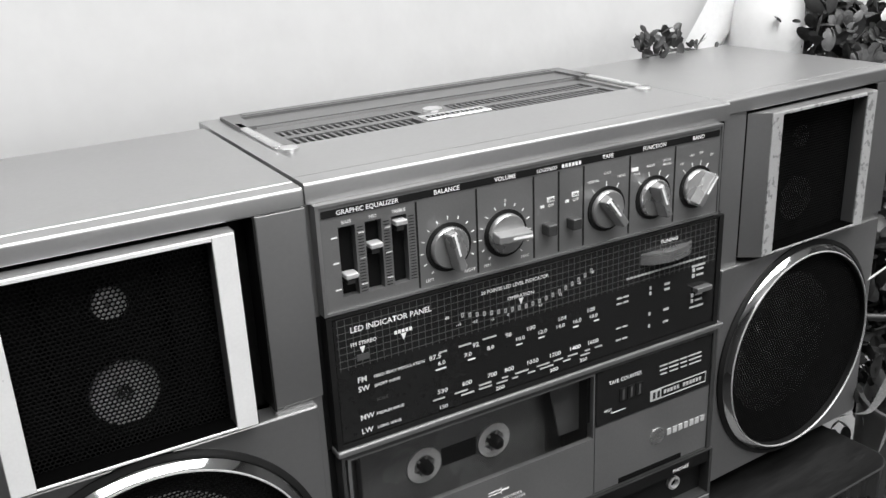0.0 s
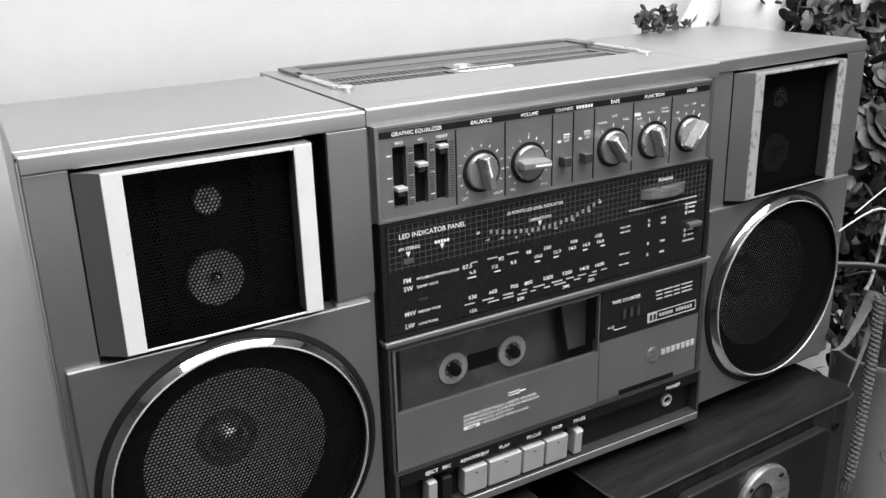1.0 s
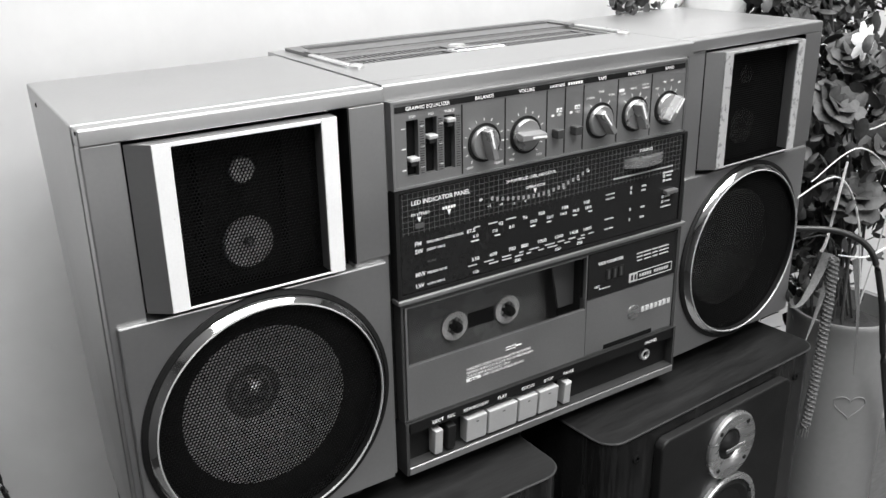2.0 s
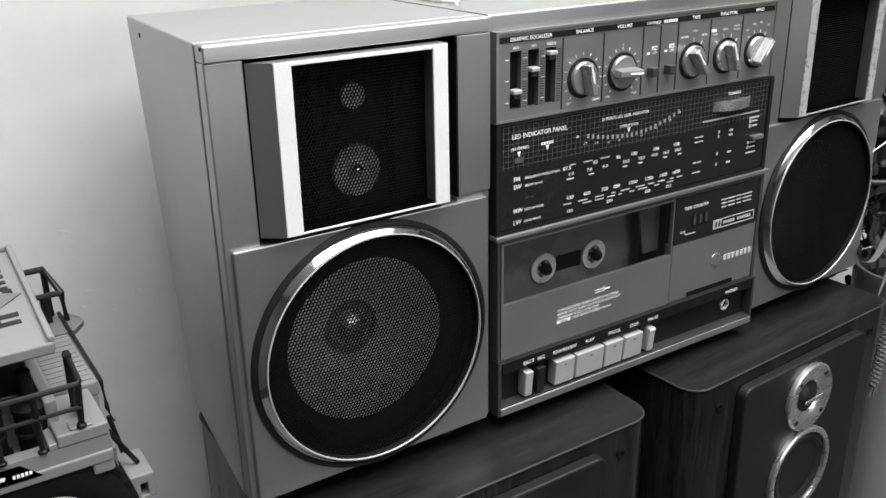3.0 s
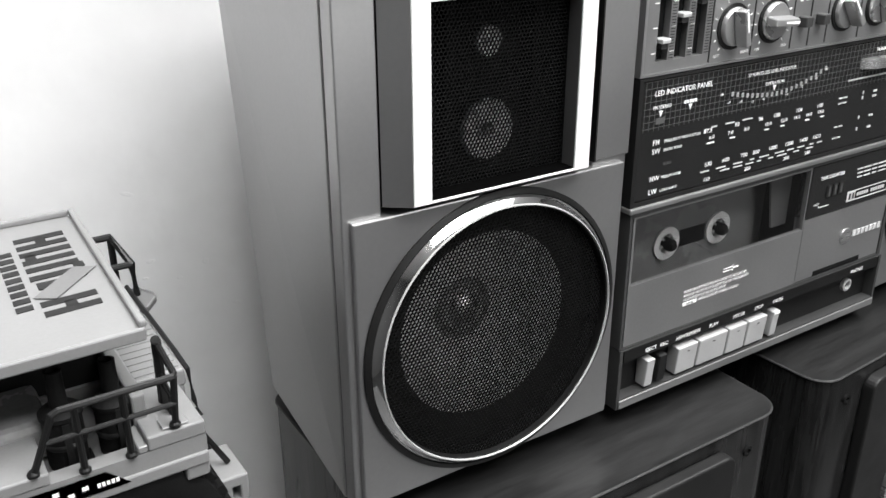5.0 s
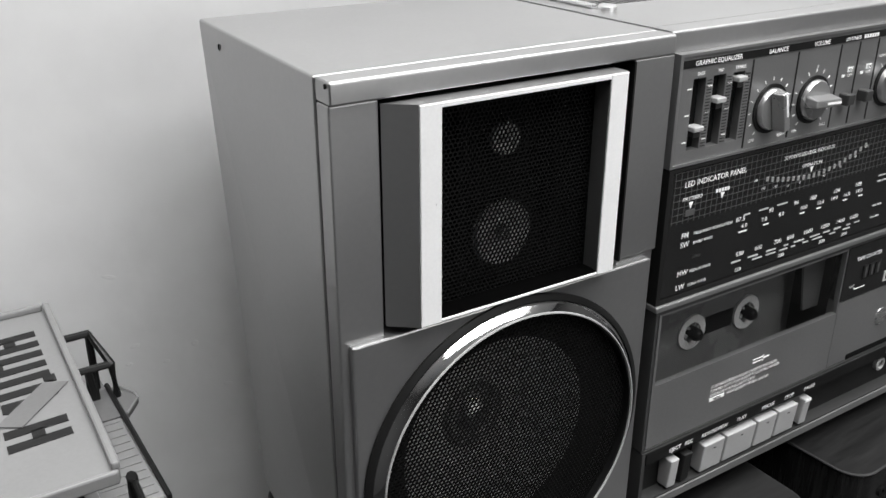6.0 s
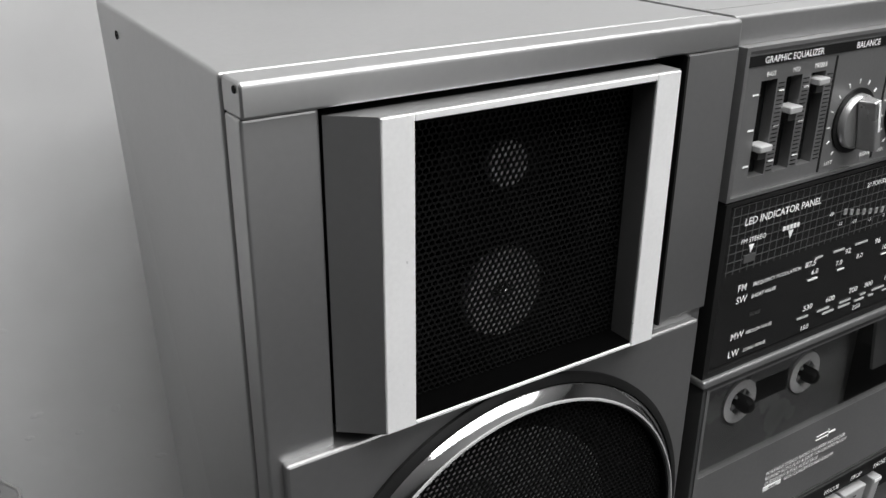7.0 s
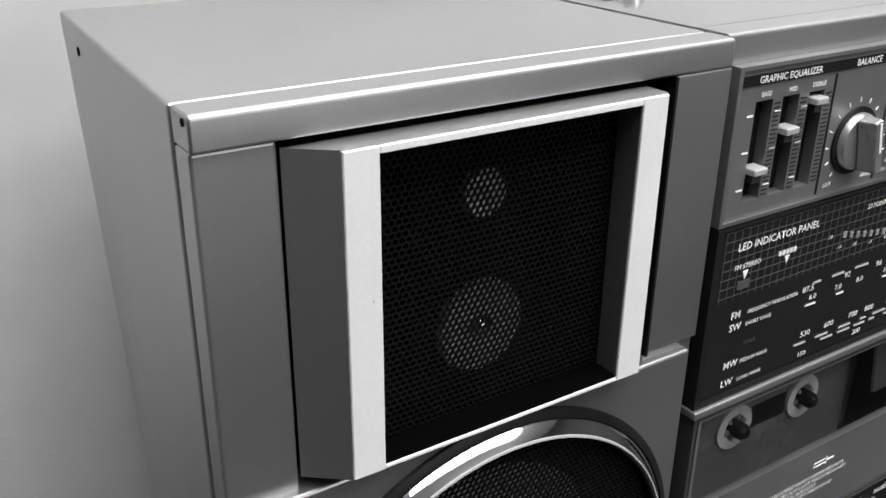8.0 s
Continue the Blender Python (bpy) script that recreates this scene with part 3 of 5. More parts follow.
bars(panel, [(0.1140 + k * 0.0018, 0.1152 + k * 0.0018, 0.5482, 0.5498) for k in range(6)], EY - 0.0005)
for words, x in (("BASS", 0.0133), ("MID", 0.0244), ("TREBLE", 0.0355)):
    text(panel, words, x, 0.5444, 0.0013, EY - 0.0003, align="CENTER", mat=PRINT)
for (a, b, c, d), kz in zip(slots, (0.5235, 0.5335, 0.5405)):
    part("slot_floor", block(a - 0.0003, b + 0.0003, 0.0048, 0.0058, c - 0.0003, d + 0.0003), SEAM, panel)
    k = part("slider_knob", block(a + 0.0008, b - 0.0008, -0.0014, 0.0040, kz - 0.0010, kz + 0.0010, bevel=0.0003, seg=1), KEY, panel)
    # narrow dark piece directly below each cap
    part("slider_dark_piece", block(a + 0.0018, b - 0.0018, 0.0000, 0.0047, kz - 0.0034, kz - 0.0012), DARK_PANEL, k)
    rects = [(b + 0.0008, b + 0.0032, c + 0.0008 + i * 0.00125, c + 0.0011 + i * 0.00125) for i in range(22)]
    bars(panel, rects, EY - 0.0002, BLACK)
    bars(panel, [(a - 0.0030, a - 0.0006, z, z + 0.0005) for z in (d - 0.0040, (c + d) / 2, c + 0.0035)], EY - 0.0002)


def rotary_knob(x, z, r, lean, words=()):
    k = part("rotary_knob", turned([(r, 0.0), (r, -0.0020), (r - 0.0006, -0.0028), (0, -0.0029)], (x, EY, z), n=40), KNOB, panel, smooth=True)
    part("knob_ring", turned([(r + 0.0017, 0.0), (r + 0.0017, -0.0007), (r + 0.0001, -0.0008), (r + 0.0001, 0.0)], (x, EY, z), n=40, close=True), BLACK, k, smooth=True)
    fin = block(-0.0025, 0.0025, -0.0088, -0.0028, -r * 0.96, r * 0.96, bevel=0.0007)
    for v in fin.verts:
        if v.co.y < -0.006:
            v.co.x *= 0.70
    fin.transform(Matrix.Translation((x, EY, z)) @ Matrix.Rotation(radians(lean), 4, "Y"))
    f = part("grip", fin, KNOB, k)
    line = block(-0.0005, 0.0005, -0.0091, -0.0089, -r * 0.2, r * 0.9)
    line.transform(Matrix.Translation((x, EY, z)) @ Matrix.Rotation(radians(lean), 4, "Y"))
    part("pointer_line", line, PRINT, f)
    return k


def dial_ticks(x, z, r, start, stop, n):
    bm = bmesh.new()
    for i in range(n):
        a = radians(start + (stop - start) * i / (n - 1))
        t = block(-0.0002, 0.0002, -0.0002, 0.0, r, r + 0.0014)
        t.transform(Matrix.Translation((x, EY, z)) @ Matrix.Rotation(a, 4, "Y"))
        me = bpy.data.meshes.new("tmp")
        t.to_mesh(me)
        t.free()
        bm.from_mesh(me)
        bpy.data.meshes.remove(me)
    part("dial_tick", bm, PRINT, panel)


KR = 0.0087
for x, lean in ((0.0572, -14), (0.0848, 93), (0.1388, -38), (0.1664, -22), (0.1932, 38)):
    rotary_knob(x, 0.5252, KR, lean)
for x in (0.0572, 0.0848):
    dial_ticks(x, 0.5252, 0.0117, -140, 140, 13)
for words, x, z, s in (("LEFT", 0.0478, 0.5122, 0.0013), ("RIGHT", 0.0668, 0.5122, 0.0013), ("MIN", 0.0754, 0.5122, 0.0013), ("MAX", 0.0945, 0.5122, 0.0013), ("0", 0.0848, 0.5388, 0.0013),
                       ("NORMAL", 0.1312, 0.5385, 0.0011), ("CrO2", 0.1390, 0.5412, 0.0011), ("METAL", 0.1472, 0.5385, 0.0011), ("TAPE", 0.1562, 0.5375, 0.0011), ("RADIO", 0.1642, 0.5400, 0.0011), ("LINE IN", 0.1738, 0.5412, 0.0010), ("PHONO", 0.1742, 0.5392, 0.0010),
                       ("LW", 0.1835, 0.5375, 0.0011), ("MW", 0.1895, 0.5405, 0.0011), ("SW", 0.1955, 0.5410, 0.0011), ("FM", 0.2022, 0.5390, 0.0011)):
    text(panel, words, x, z, s, EY - 0.0003, align="CENTER")
bm = bmesh.new()
for x, angles in ((0.1388, (-38, 0, 34)), (0.1664, (-45, -14, 18, 45)), (0.1932, (-42, -15, 12, 36))):
    for a in angles:
        t = block(-0.00018, 0.00018, -0.0002, 0.0, KR + 0.0018, KR + 0.0040)
        t.transform(Matrix.Translation((x, EY, 0.5252)) @ Matrix.Rotation(radians(a), 4, "Y"))
        me = bpy.data.meshes.new("tmp")
        t.to_mesh(me)
        t.free()
        bm.from_mesh(me)
        bpy.data.meshes.remove(me)
part("switch_mark", bm, PRINT, panel)
for x in (0.1062, 0.1194):
    part("push_switch", block(x - 0.0025, x + 0.0025, -0.0036, EY + 0.0004, 0.5204, 0.5254, bevel=0.0004, seg=1), DARK_PANEL, panel)
    bars(panel, [(x + 0.0002, x + 0.0040, 0.5342, 0.5364), (x - 0.0034, x - 0.0014, 0.5322, 0.5334)], EY - 0.0002)
    text(panel, "OFF", x + 0.0021, 0.5322, 0.0013, EY - 0.0003, align="CENTER")
    text(panel, "ON", x + 0.0021, 0.5347, 0.0012, EY - 0.0005, mat=BLACK, align="CENTER")
bars(panel, [(0.1530, 0.1570, 0.5395, 0.5412)], EY - 0.0002)

# dial panel
DY = 0.0008
dial = part("dial_panel", block(0.0036, 0.2096, DY, 0.0061, 0.4510, 0.5068, bevel=0.0005, seg=1), GLOSS, unit, "glossy black tuning dial with white lettering")
part("dial_frame", plate(bmesh.new(), 0.0012, 0.2126, 0.4490, 0.5080, [(0.0035, 0.2097, 0.4509, 0.5069)], 0.0002, 0.0061), BAFFLE, unit)
part("chrome_rail", block(0.0006, 0.2160, -0.0012, 0.0061, 0.4462, 0.4489, bevel=0.0006), PANEL, unit, "grey metal rail")
grid = [(0.0052, 0.2085, z, z + 0.00022) for z in np.arange(0.4850, 0.5062, 0.0030)] + [(x, x + 0.00022, 0.4838, 0.5062) for x in np.arange(0.0056, 0.2085, 0.0032)]
bm = bmesh.new()
for x0, x1, z0, z1 in grid:
    box(bm, x0, x1, DY - 0.0002, DY - 0.00005, z0, z1)
tagged(part("grid_print", bm, PRINT_DIM, dial), kind="stuff")
T = lambda w, x, z, s, a="LEFT", m=None: text(dial, w, x, z, s, DY - 0.0004, align=a, mat=m, wide=1.18 if a == "CENTER" else 1.0)
T("LED INDICATOR PANEL", 0.0108, 0.4995, 0.0024)
T("20 POINTS LED LEVEL INDICATOR", 0.0715, 0.5003, 0.0016)
T("FM STEREO", 0.0105, 0.4935, 0.0016)
T("OPERATION", 0.0918, 0.4945, 0.0015, "CENTER")
bars(dial, [(0.0300 + k * 0.0017, 0.0312 + k * 0.0017, 0.4936, 0.4951) for k in range(5)], DY - 0.0004)
for x, z in ((0.0155, 0.4902), (0.0340, 0.4908), (0.0918, 0.4915)):
    bm = prism(bmesh.new(), [(x - 0.0012, z + 0.0024), (x, z - 0.0004), (x + 0.0012, z + 0.0024)], DY - 0.0005, DY - 0.0003)
    for v in bm.verts:
        v.co = (v.co.x, v.co.z, v.co.y)
    bmesh.ops.recalc_face_normals(bm, faces=bm.faces)
    part("pointer_mark", bm, PRINT, dial)
part("stereo_lamp", block(0.0130, 0.0182, DY - 0.0004, DY, 0.4866, 0.4892), PRINT_DIM, dial)
leds = []
for k in range(20):
    x = 0.0615 + k * 0.0036
    z = 0.4884 + (0.0050 if k < 9 else 0.0080) * abs((k - 9) / 10) ** 1.8
    leds.append((x, x + 0.0013, z, z + 0.0020))
for a, b, c, d in leds:
    part("level_lamp", plate(bmesh.new(), a, b, c, d, [(a + 0.0004, b - 0.0004, c + 0.0004, d - 0.0004)], DY - 0.0004, DY), KEY, dial)
for w, x, z in (("dB", 0.0545, 0.4938), ("-15", 0.0600, 0.4892), ("-10", 0.0680, 0.4885), ("-5", 0.0770, 0.4872), ("0", 0.0850, 0.4872), ("+3", 0.1020, 0.4872), ("+5", 0.1130, 0.4895), ("+8", 0.1235, 0.4925), ("dB", 0.1310, 0.4962)):
    T(w, x, z, 0.0012, "CENTER")
for w, z, rest in (("FM", 0.4770, "FREQUENCY MODULATION"), ("SW", 0.4728, "SHORT WAVE"), ("MW", 0.4598, "MEDIUM WAVE"), ("LW", 0.4534, "LONG WAVE")):
    T(w, 0.0122, z, 0.0024)
    T(rest, 0.0195, z + 0.0003, 0.0013)
T("SCALE", 0.0200, 0.4665, 0.0013, "LEFT", PRINT_DIM)
for w, x in (("87.5", 0.0480), ("92", 0.0680), ("96", 0.0850), ("100", 0.0968), ("104", 0.1140), ("108", 0.1305)):
    T(w, x, 0.4772, 0.0020, "CENTER")
for w, x in (("6.0", 0.0510), ("7.0", 0.0640), ("8.0", 0.0755), ("10.0", 0.0910), ("12.0", 0.1030), ("14.0", 0.1130), ("16.0", 0.1225), ("18.0", 0.1320)):
    T(w, x, 0.4738, 0.0018, "CENTER")
bars(dial, [(x, x + 0.6 * l, 0.4716, 0.4722) for x, l in ((0.0480, 0.0085), (0.0640, 0.0060), (0.0890, 0.0055), (0.1010, 0.0052), (0.1205, 0.0050), (0.1325, 0.0048))], DY - 0.0004)
for w, x in (("530", 0.0508), ("600", 0.0630), ("700", 0.0760), ("800", 0.0850), ("1000", 0.0975), ("1200", 0.1100), ("1400", 0.1215), ("1600", 0.1320)):
    T(w, x, 0.4604, 0.0020, "CENTER")
for w, x in (("150", 0.0508), ("200", 0.0800), ("300", 0.1095), ("350", 0.1265)):
    T(w, x, 0.4528, 0.0018, "CENTER")
# station names and small units too fine to read
rng = random.Random(5)
small = []
for z, a, b in ((0.4576, 0.046, 0.140), (0.4558, 0.060, 0.128), (0.4792, 0.050, 0.072)):
    x = a
    while x < b:
        l = rng.uniform(0.003, 0.0075)
        small.append((x, x + l, z, z + 0.0007))
        x += l + rng.uniform(0.002, 0.006)
for z in (0.4790, 0.4762, 0.4636, 0.4574):
    small += [(0.1460, 0.1490, z, z + 0.0008), (0.1498, 0.1530, z, z + 0.0008)]
for z in (0.4790, 0.4762, 0.4655, 0.4590):
    small += [(0.1660, 0.1672, z, z + 0.0018), (0.1755, 0.1790, z, z + 0.0012)]
for z in (0.4815, 0.4785, 0.4680, 0.4650):
    small += [(0.1935, 0.1952, z, z + 0.0020), (0.1962, 0.2010, z + 0.0004, z + 0.0014)]
small += [(0.1930, 0.2020, 0.4840, 0.4850), (0.1930, 0.2020, 0.4620, 0.4630)]
small += [(0.1515 + k * 0.0022, 0.1532 + k * 0.0022, 0.4876, 0.4885) for k in range(23)]
bars(dial, small, DY - 0.0004, PRINT_MID)
part("mode_switch", block(0.1945, 0.2045, -0.0030, DY, 0.4710, 0.4735, bevel=0.0003, seg=1), PANEL, dial)
T("TUNING", 0.1772, 0.5012, 0.0017, "CENTER")
bm = bmesh.new()
for k in range(18):
    a = -0.95 + 1.9 * k / 17
    lathe_x = 0.1762 + 0.0162 * math.sin(a) / math.sin(0.95)
    bm.verts.new((lathe_x, DY - 0.0052 * (math.cos(a) - math.cos(0.95)) / (1 - math.cos(0.95)), 0))
lo = list(bm.verts)
hi = [bm.verts.new((v.co.x, v.co.y, 0.4992 - 0.0008)) for v in lo]
for v in lo:
    v.co.z = 0.4930
for k in range(17):
    bm.faces.new((lo[k], lo[k + 1], hi[k + 1], hi[k]))
bm.faces.new(lo)
bm.faces.new(hi)
bmesh.ops.recalc_face_normals(bm, faces=bm.faces)
part("tuning_thumbwheel", bm, ALU, dial, "curved aluminium tuning wheel", smooth=True)

# cassette bay, counter and brand plate
part("deck_shell", plate(bmesh.new(), CX0, CX1, BOT + 0.0350, 0.4461, [(0.0060, 0.1342, 0.3800, 0.4440)], 0.0070, 0.0299), BLACK, unit)
part("bay_back", block(0.0058, 0.1344, 0.0280, 0.0299, 0.3798, 0.4442), CASSETTE, unit)
part("deck_frame", plate(bmesh.new(), 0.0020, 0.2130, 0.3752, 0.4458, [(0.0034, 0.2105, 0.3756, 0.4444)], -0.0002, 0.0069), DARK_PANEL, unit)
door = part("cassette_door", plate(bmesh.new(), 0.0048, 0.1338, 0.3760, 0.4438, [(0.0062, 0.1330, 0.4085, 0.4430)], 0.0004, 0.0030), PANEL, unit, "grey cassette door with smoked window")
part("door_window", block(0.0061, 0.1331, 0.0006, 0.0020, 0.4084, 0.4431), WINDOW, door)
for words, z in (("PORTABLE STEREO RADIO CASSETTE RECORDER", 0.3946), ("REWIND AUTO PLAY & SOFT TOUCH MECHANISM", 0.3923), ("CUE/REVIEW & FULL AUTO STOP", 0.3900)):
    text(door, words, 0.0440, z, 0.00145, 0.0001, wide=1.02)
text(door, "HIGH QUALITY STEREO SOUND", 0.0555, 0.3877, 0.00145, 0.0001)
bars(door, [(0.0440, 0.0540, 0.3872, 0.3891)], 0.0002)
text(door, "METAL", 0.0490, 0.3876, 0.0012, 0.0000, mat=BLACK, align="CENTER")
bars(door, [(0.0720, 0.0790, 0.3990, 0.3993), (0.0720, 0.0790, 0.4006, 0.4009), (0.0790, 0.0793, 0.4006, 0.4018), (0.0790, 0.0793, 0.3981, 0.3993), (0.0793, 0.0835, 0.3996, 0.4003)], 0.0002, name="arrow_mark")
tape = part("cassette", block(0.0190, 0.1198, 0.0215, 0.0275, 0.3808, 0.4420, bevel=0.0008), CASSETTE, unit, "smoky clear compact cassette")
for hx in (0.0502, 0.0886):
    h = part("tape_hub", turned([(0.0090, 0.0), (0.0090, -0.0012), (0.0052, -0.0012), (0.0052, 0.0)], (hx, 0.0214, 0.4132), n=32, close=True), PRINT, tape, smooth=True)
    bm = bmesh.new()
    for k in range(6):
        t = block(-0.0006, 0.0006, -0.0016, 0.0, 0.0034, 0.0056)
        t.transform(Matrix.Translation((hx, 0.0214, 0.4132)) @ Matrix.Rotation(radians(60 * k + 15), 4, "Y"))
        me = bpy.data.meshes.new("tmp")
        t.to_mesh(me)
        t.free()
        bm.from_mesh(me)
        bpy.data.meshes.remove(me)
    part("hub_tooth", bm, KEY, h)
    part("spindle", turned([(0.0034, 0.0), (0.0032, -0.0050), (0.0018, -0.0066), (0, -0.0068)], (hx, 0.0214, 0.4132), n=16), BLACK, h, smooth=True)
part("tape_label", block(0.0260, 0.1130, 0.0213, 0.0216, 0.4260, 0.4390), CASSETTE, tape)
part("tape_window", block(0.0600, 0.0790, 0.0212, 0.0216, 0.4085, 0.4180), BAFFLE, tape)
# lighter trapezoid plate behind the right end of the window
bm = prism(bmesh.new(), [(0.1140, 0.4428), (0.1325, 0.4428), (0.1325, 0.4090), (0.1205, 0.4090)], 0.0110, 0.0122)
for v in bm.verts:
    v.co = (v.co.x, v.co.z, v.co.y)
bmesh.ops.recalc_face_normals(bm, faces=bm.faces)
part("pale_bay_plate", bm, PANEL, unit)
count = part("counter_panel", block(0.1347, 0.2100, 0.0003, 0.0068, 0.4140, 0.4438, bevel=0.0004, seg=1), GLOSS, unit, "glossy black tape counter panel")
text(count, "TAPE COUNTER", 0.1420, 0.4352, 0.0020, 0.0001)
text(count, "RESET", 0.1395, 0.4208, 0.0012, 0.0001)
bars(count, [(0.1440, 0.1530, 0.4190, 0.4193), (0.1440, 0.1443, 0.4190, 0.4202)], 0.0001)
for k in range(3):
    part("counter_wheel", block(0.1490 + k * 0.0052, 0.1532 + k * 0.0052, -0.0002, 0.0003, 0.4240, 0.4310), BAFFLE, count)
bars(count, [(0.1505 + k * 0.0052, 0.1517 + k * 0.0052, 0.4248, 0.4302) for k in range(3)], -0.0004, PRINT_DIM)
bars(count, [(x + 0.0004 * k, x + w, z, z + 0.0008) for k, z in enumerate((0.4352, 0.4328, 0.4304)) for x, w in ((0.1745, 0.0052), (0.1806, 0.0066), (0.1882, 0.0048), (0.1940, 0.0090))], 0.0001, PRINT_MID)
part("noise_badge", plate(bmesh.new(), 0.1690, 0.2070, 0.4172, 0.4232, [(0.1762, 0.2066, 0.4176, 0.4228)], 0.0000, 0.0003), PRINT_MID, count)
bars(count, [(0.1782 + k * 0.0022 + 0.0020 * (k > 4), 0.1797 + k * 0.0022 + 0.0020 * (k > 4), 0.4192, 0.4212) for k in range(11)], 0.0001, PRINT_MID)
bars(count, [(0.1706, 0.1722, 0.4184, 0.4220), (0.1736, 0.1752, 0.4184, 0.4220)], -0.0002, BLACK)
brand = part("brand_plate", block(0.1345, 0.2104, 0.0006, 0.0068, 0.3762, 0.4136), PANEL, unit)
part("brand_disc", turned([(0.0048, 0.0004), (0.0048, -0.0004), (0.0036, -0.0006), (0, -0.0006)], (0.1752, 0.0006, 0.3952), n=24), ALU, brand)
bars(brand, [(0.1818 + k * 0.0039, 0.1846 + k * 0.0039, 0.3935, 0.3970) for k in range(7)], 0.0002, PRINT_MID, "brand_mark", 0.0005)
part("recess_slot", block(0.1500, 0.1925, 0.0003, 0.0006, 0.3764, 0.3792), SEAM, brand)

# key bar
KY = 0.0060
bar = part("key_bar", plate(bmesh.new(), 0.0024, 0.2150, BOT + 0.0004, 0.3745, [(0.0044, 0.2132, 0.3466, 0.3738)], -0.0006, 0.0299), DARK_PANEL, unit)
part("key_bar_back", block(0.0043, 0.2133, KY, 0.0299, 0.3465, 0.3739), BLACK, bar)
part("lip", block(0.0034, 0.2140, -0.0016, -0.0007, BOT + 0.0008, 0.3462, bevel=0.0005, seg=1), PANEL, bar)
strip = part("key_strip", block(0.0054, 0.2120, -0.0004, KY - 0.0002, 0.3672, 0.3736), BLACK, bar)
for w, x in (("EJECT", 0.0235), ("REC", 0.0325), ("REW/REVIEW", 0.0500), ("PLAY", 0.0690), ("FF/CUE", 0.0885), ("STOP", 0.1045), ("PAUSE", 0.1205), ("PHONES", 0.1920)):
    text(strip, w, x, 0.3690, 0.0021, -0.0007, align="CENTER")


def piano_key(x0, x1, mat, z0=0.3482, z1=0.3640, out=-0.0020):
    bm = block(x0, x1, out, KY - 0.0002, z0, z1, bevel=0.0006)
    for v in bm.verts:
        if v.co.y < 0.0 and v.co.z < (z0 + z1) / 2:
            v.co.y += 0.0012
    return part("piano_key", bm, mat, bar)


piano_key(0.0208, 0.0262, KEY)
piano_key(0.0296, 0.0352, BAFFLE, out=-0.0018)
for a, b in ((0.0428, 0.0572), (0.0586, 0.0798), (0.0812, 0.0954), (0.0968, 0.1118)):
    k = piano_key(a, b, KEY)
    bars(k, [((a + b) / 2 - 0.0008, (a + b) / 2 + 0.0008, 0.3608, 0.3612)], -0.0023, BLACK)
piano_key(0.1168, 0.1222, KEY)
bars(bar, [(0.1172, 0.1218, 0.3622, 0.3638)], -0.0023, PRINT, "key_cap")
jack = part("phones_socket", turned([(0.0040, 0.0), (0.0040, -0.0022), (0.0028, -0.0026), (0.0022, -0.0020), (0.0022, 0.0)], (0.1925, KY, 0.3580), n=28, close=True), KEY, bar, smooth=True)
part("socket_hole", turned([(0.0023, -0.0006), (0, -0.0006)], (0.1925, KY, 0.3580), n=16), SEAM, jack)
for fx in (0.02, 0.196):
    for fy in (0.04, 0.12):
        part("rubber_foot", turned([(0.006, 0), (0.0065, 0.003), (0.0065, BOT - FOOT), (0, BOT - FOOT)], (fx, fy, FOOT), axis="z", n=16), RUBBER, unit)

# ---- bookshelf speakers under the stereo ----


def rounded_plan(x0, x1, y0, y1, r, n=6):
    pts = []
    for cx, cy, a in ((x1 - r, y1 - r, 0), (x0 + r, y1 - r, 90), (x0 + r, y0 + r, 180), (x1 - r, y0 + r, 270)):
        pts += [(cx + r * math.cos(radians(a + 90 * k / n)), cy + r * math.sin(radians(a + 90 * k / n))) for k in range(n + 1)]
    return pts


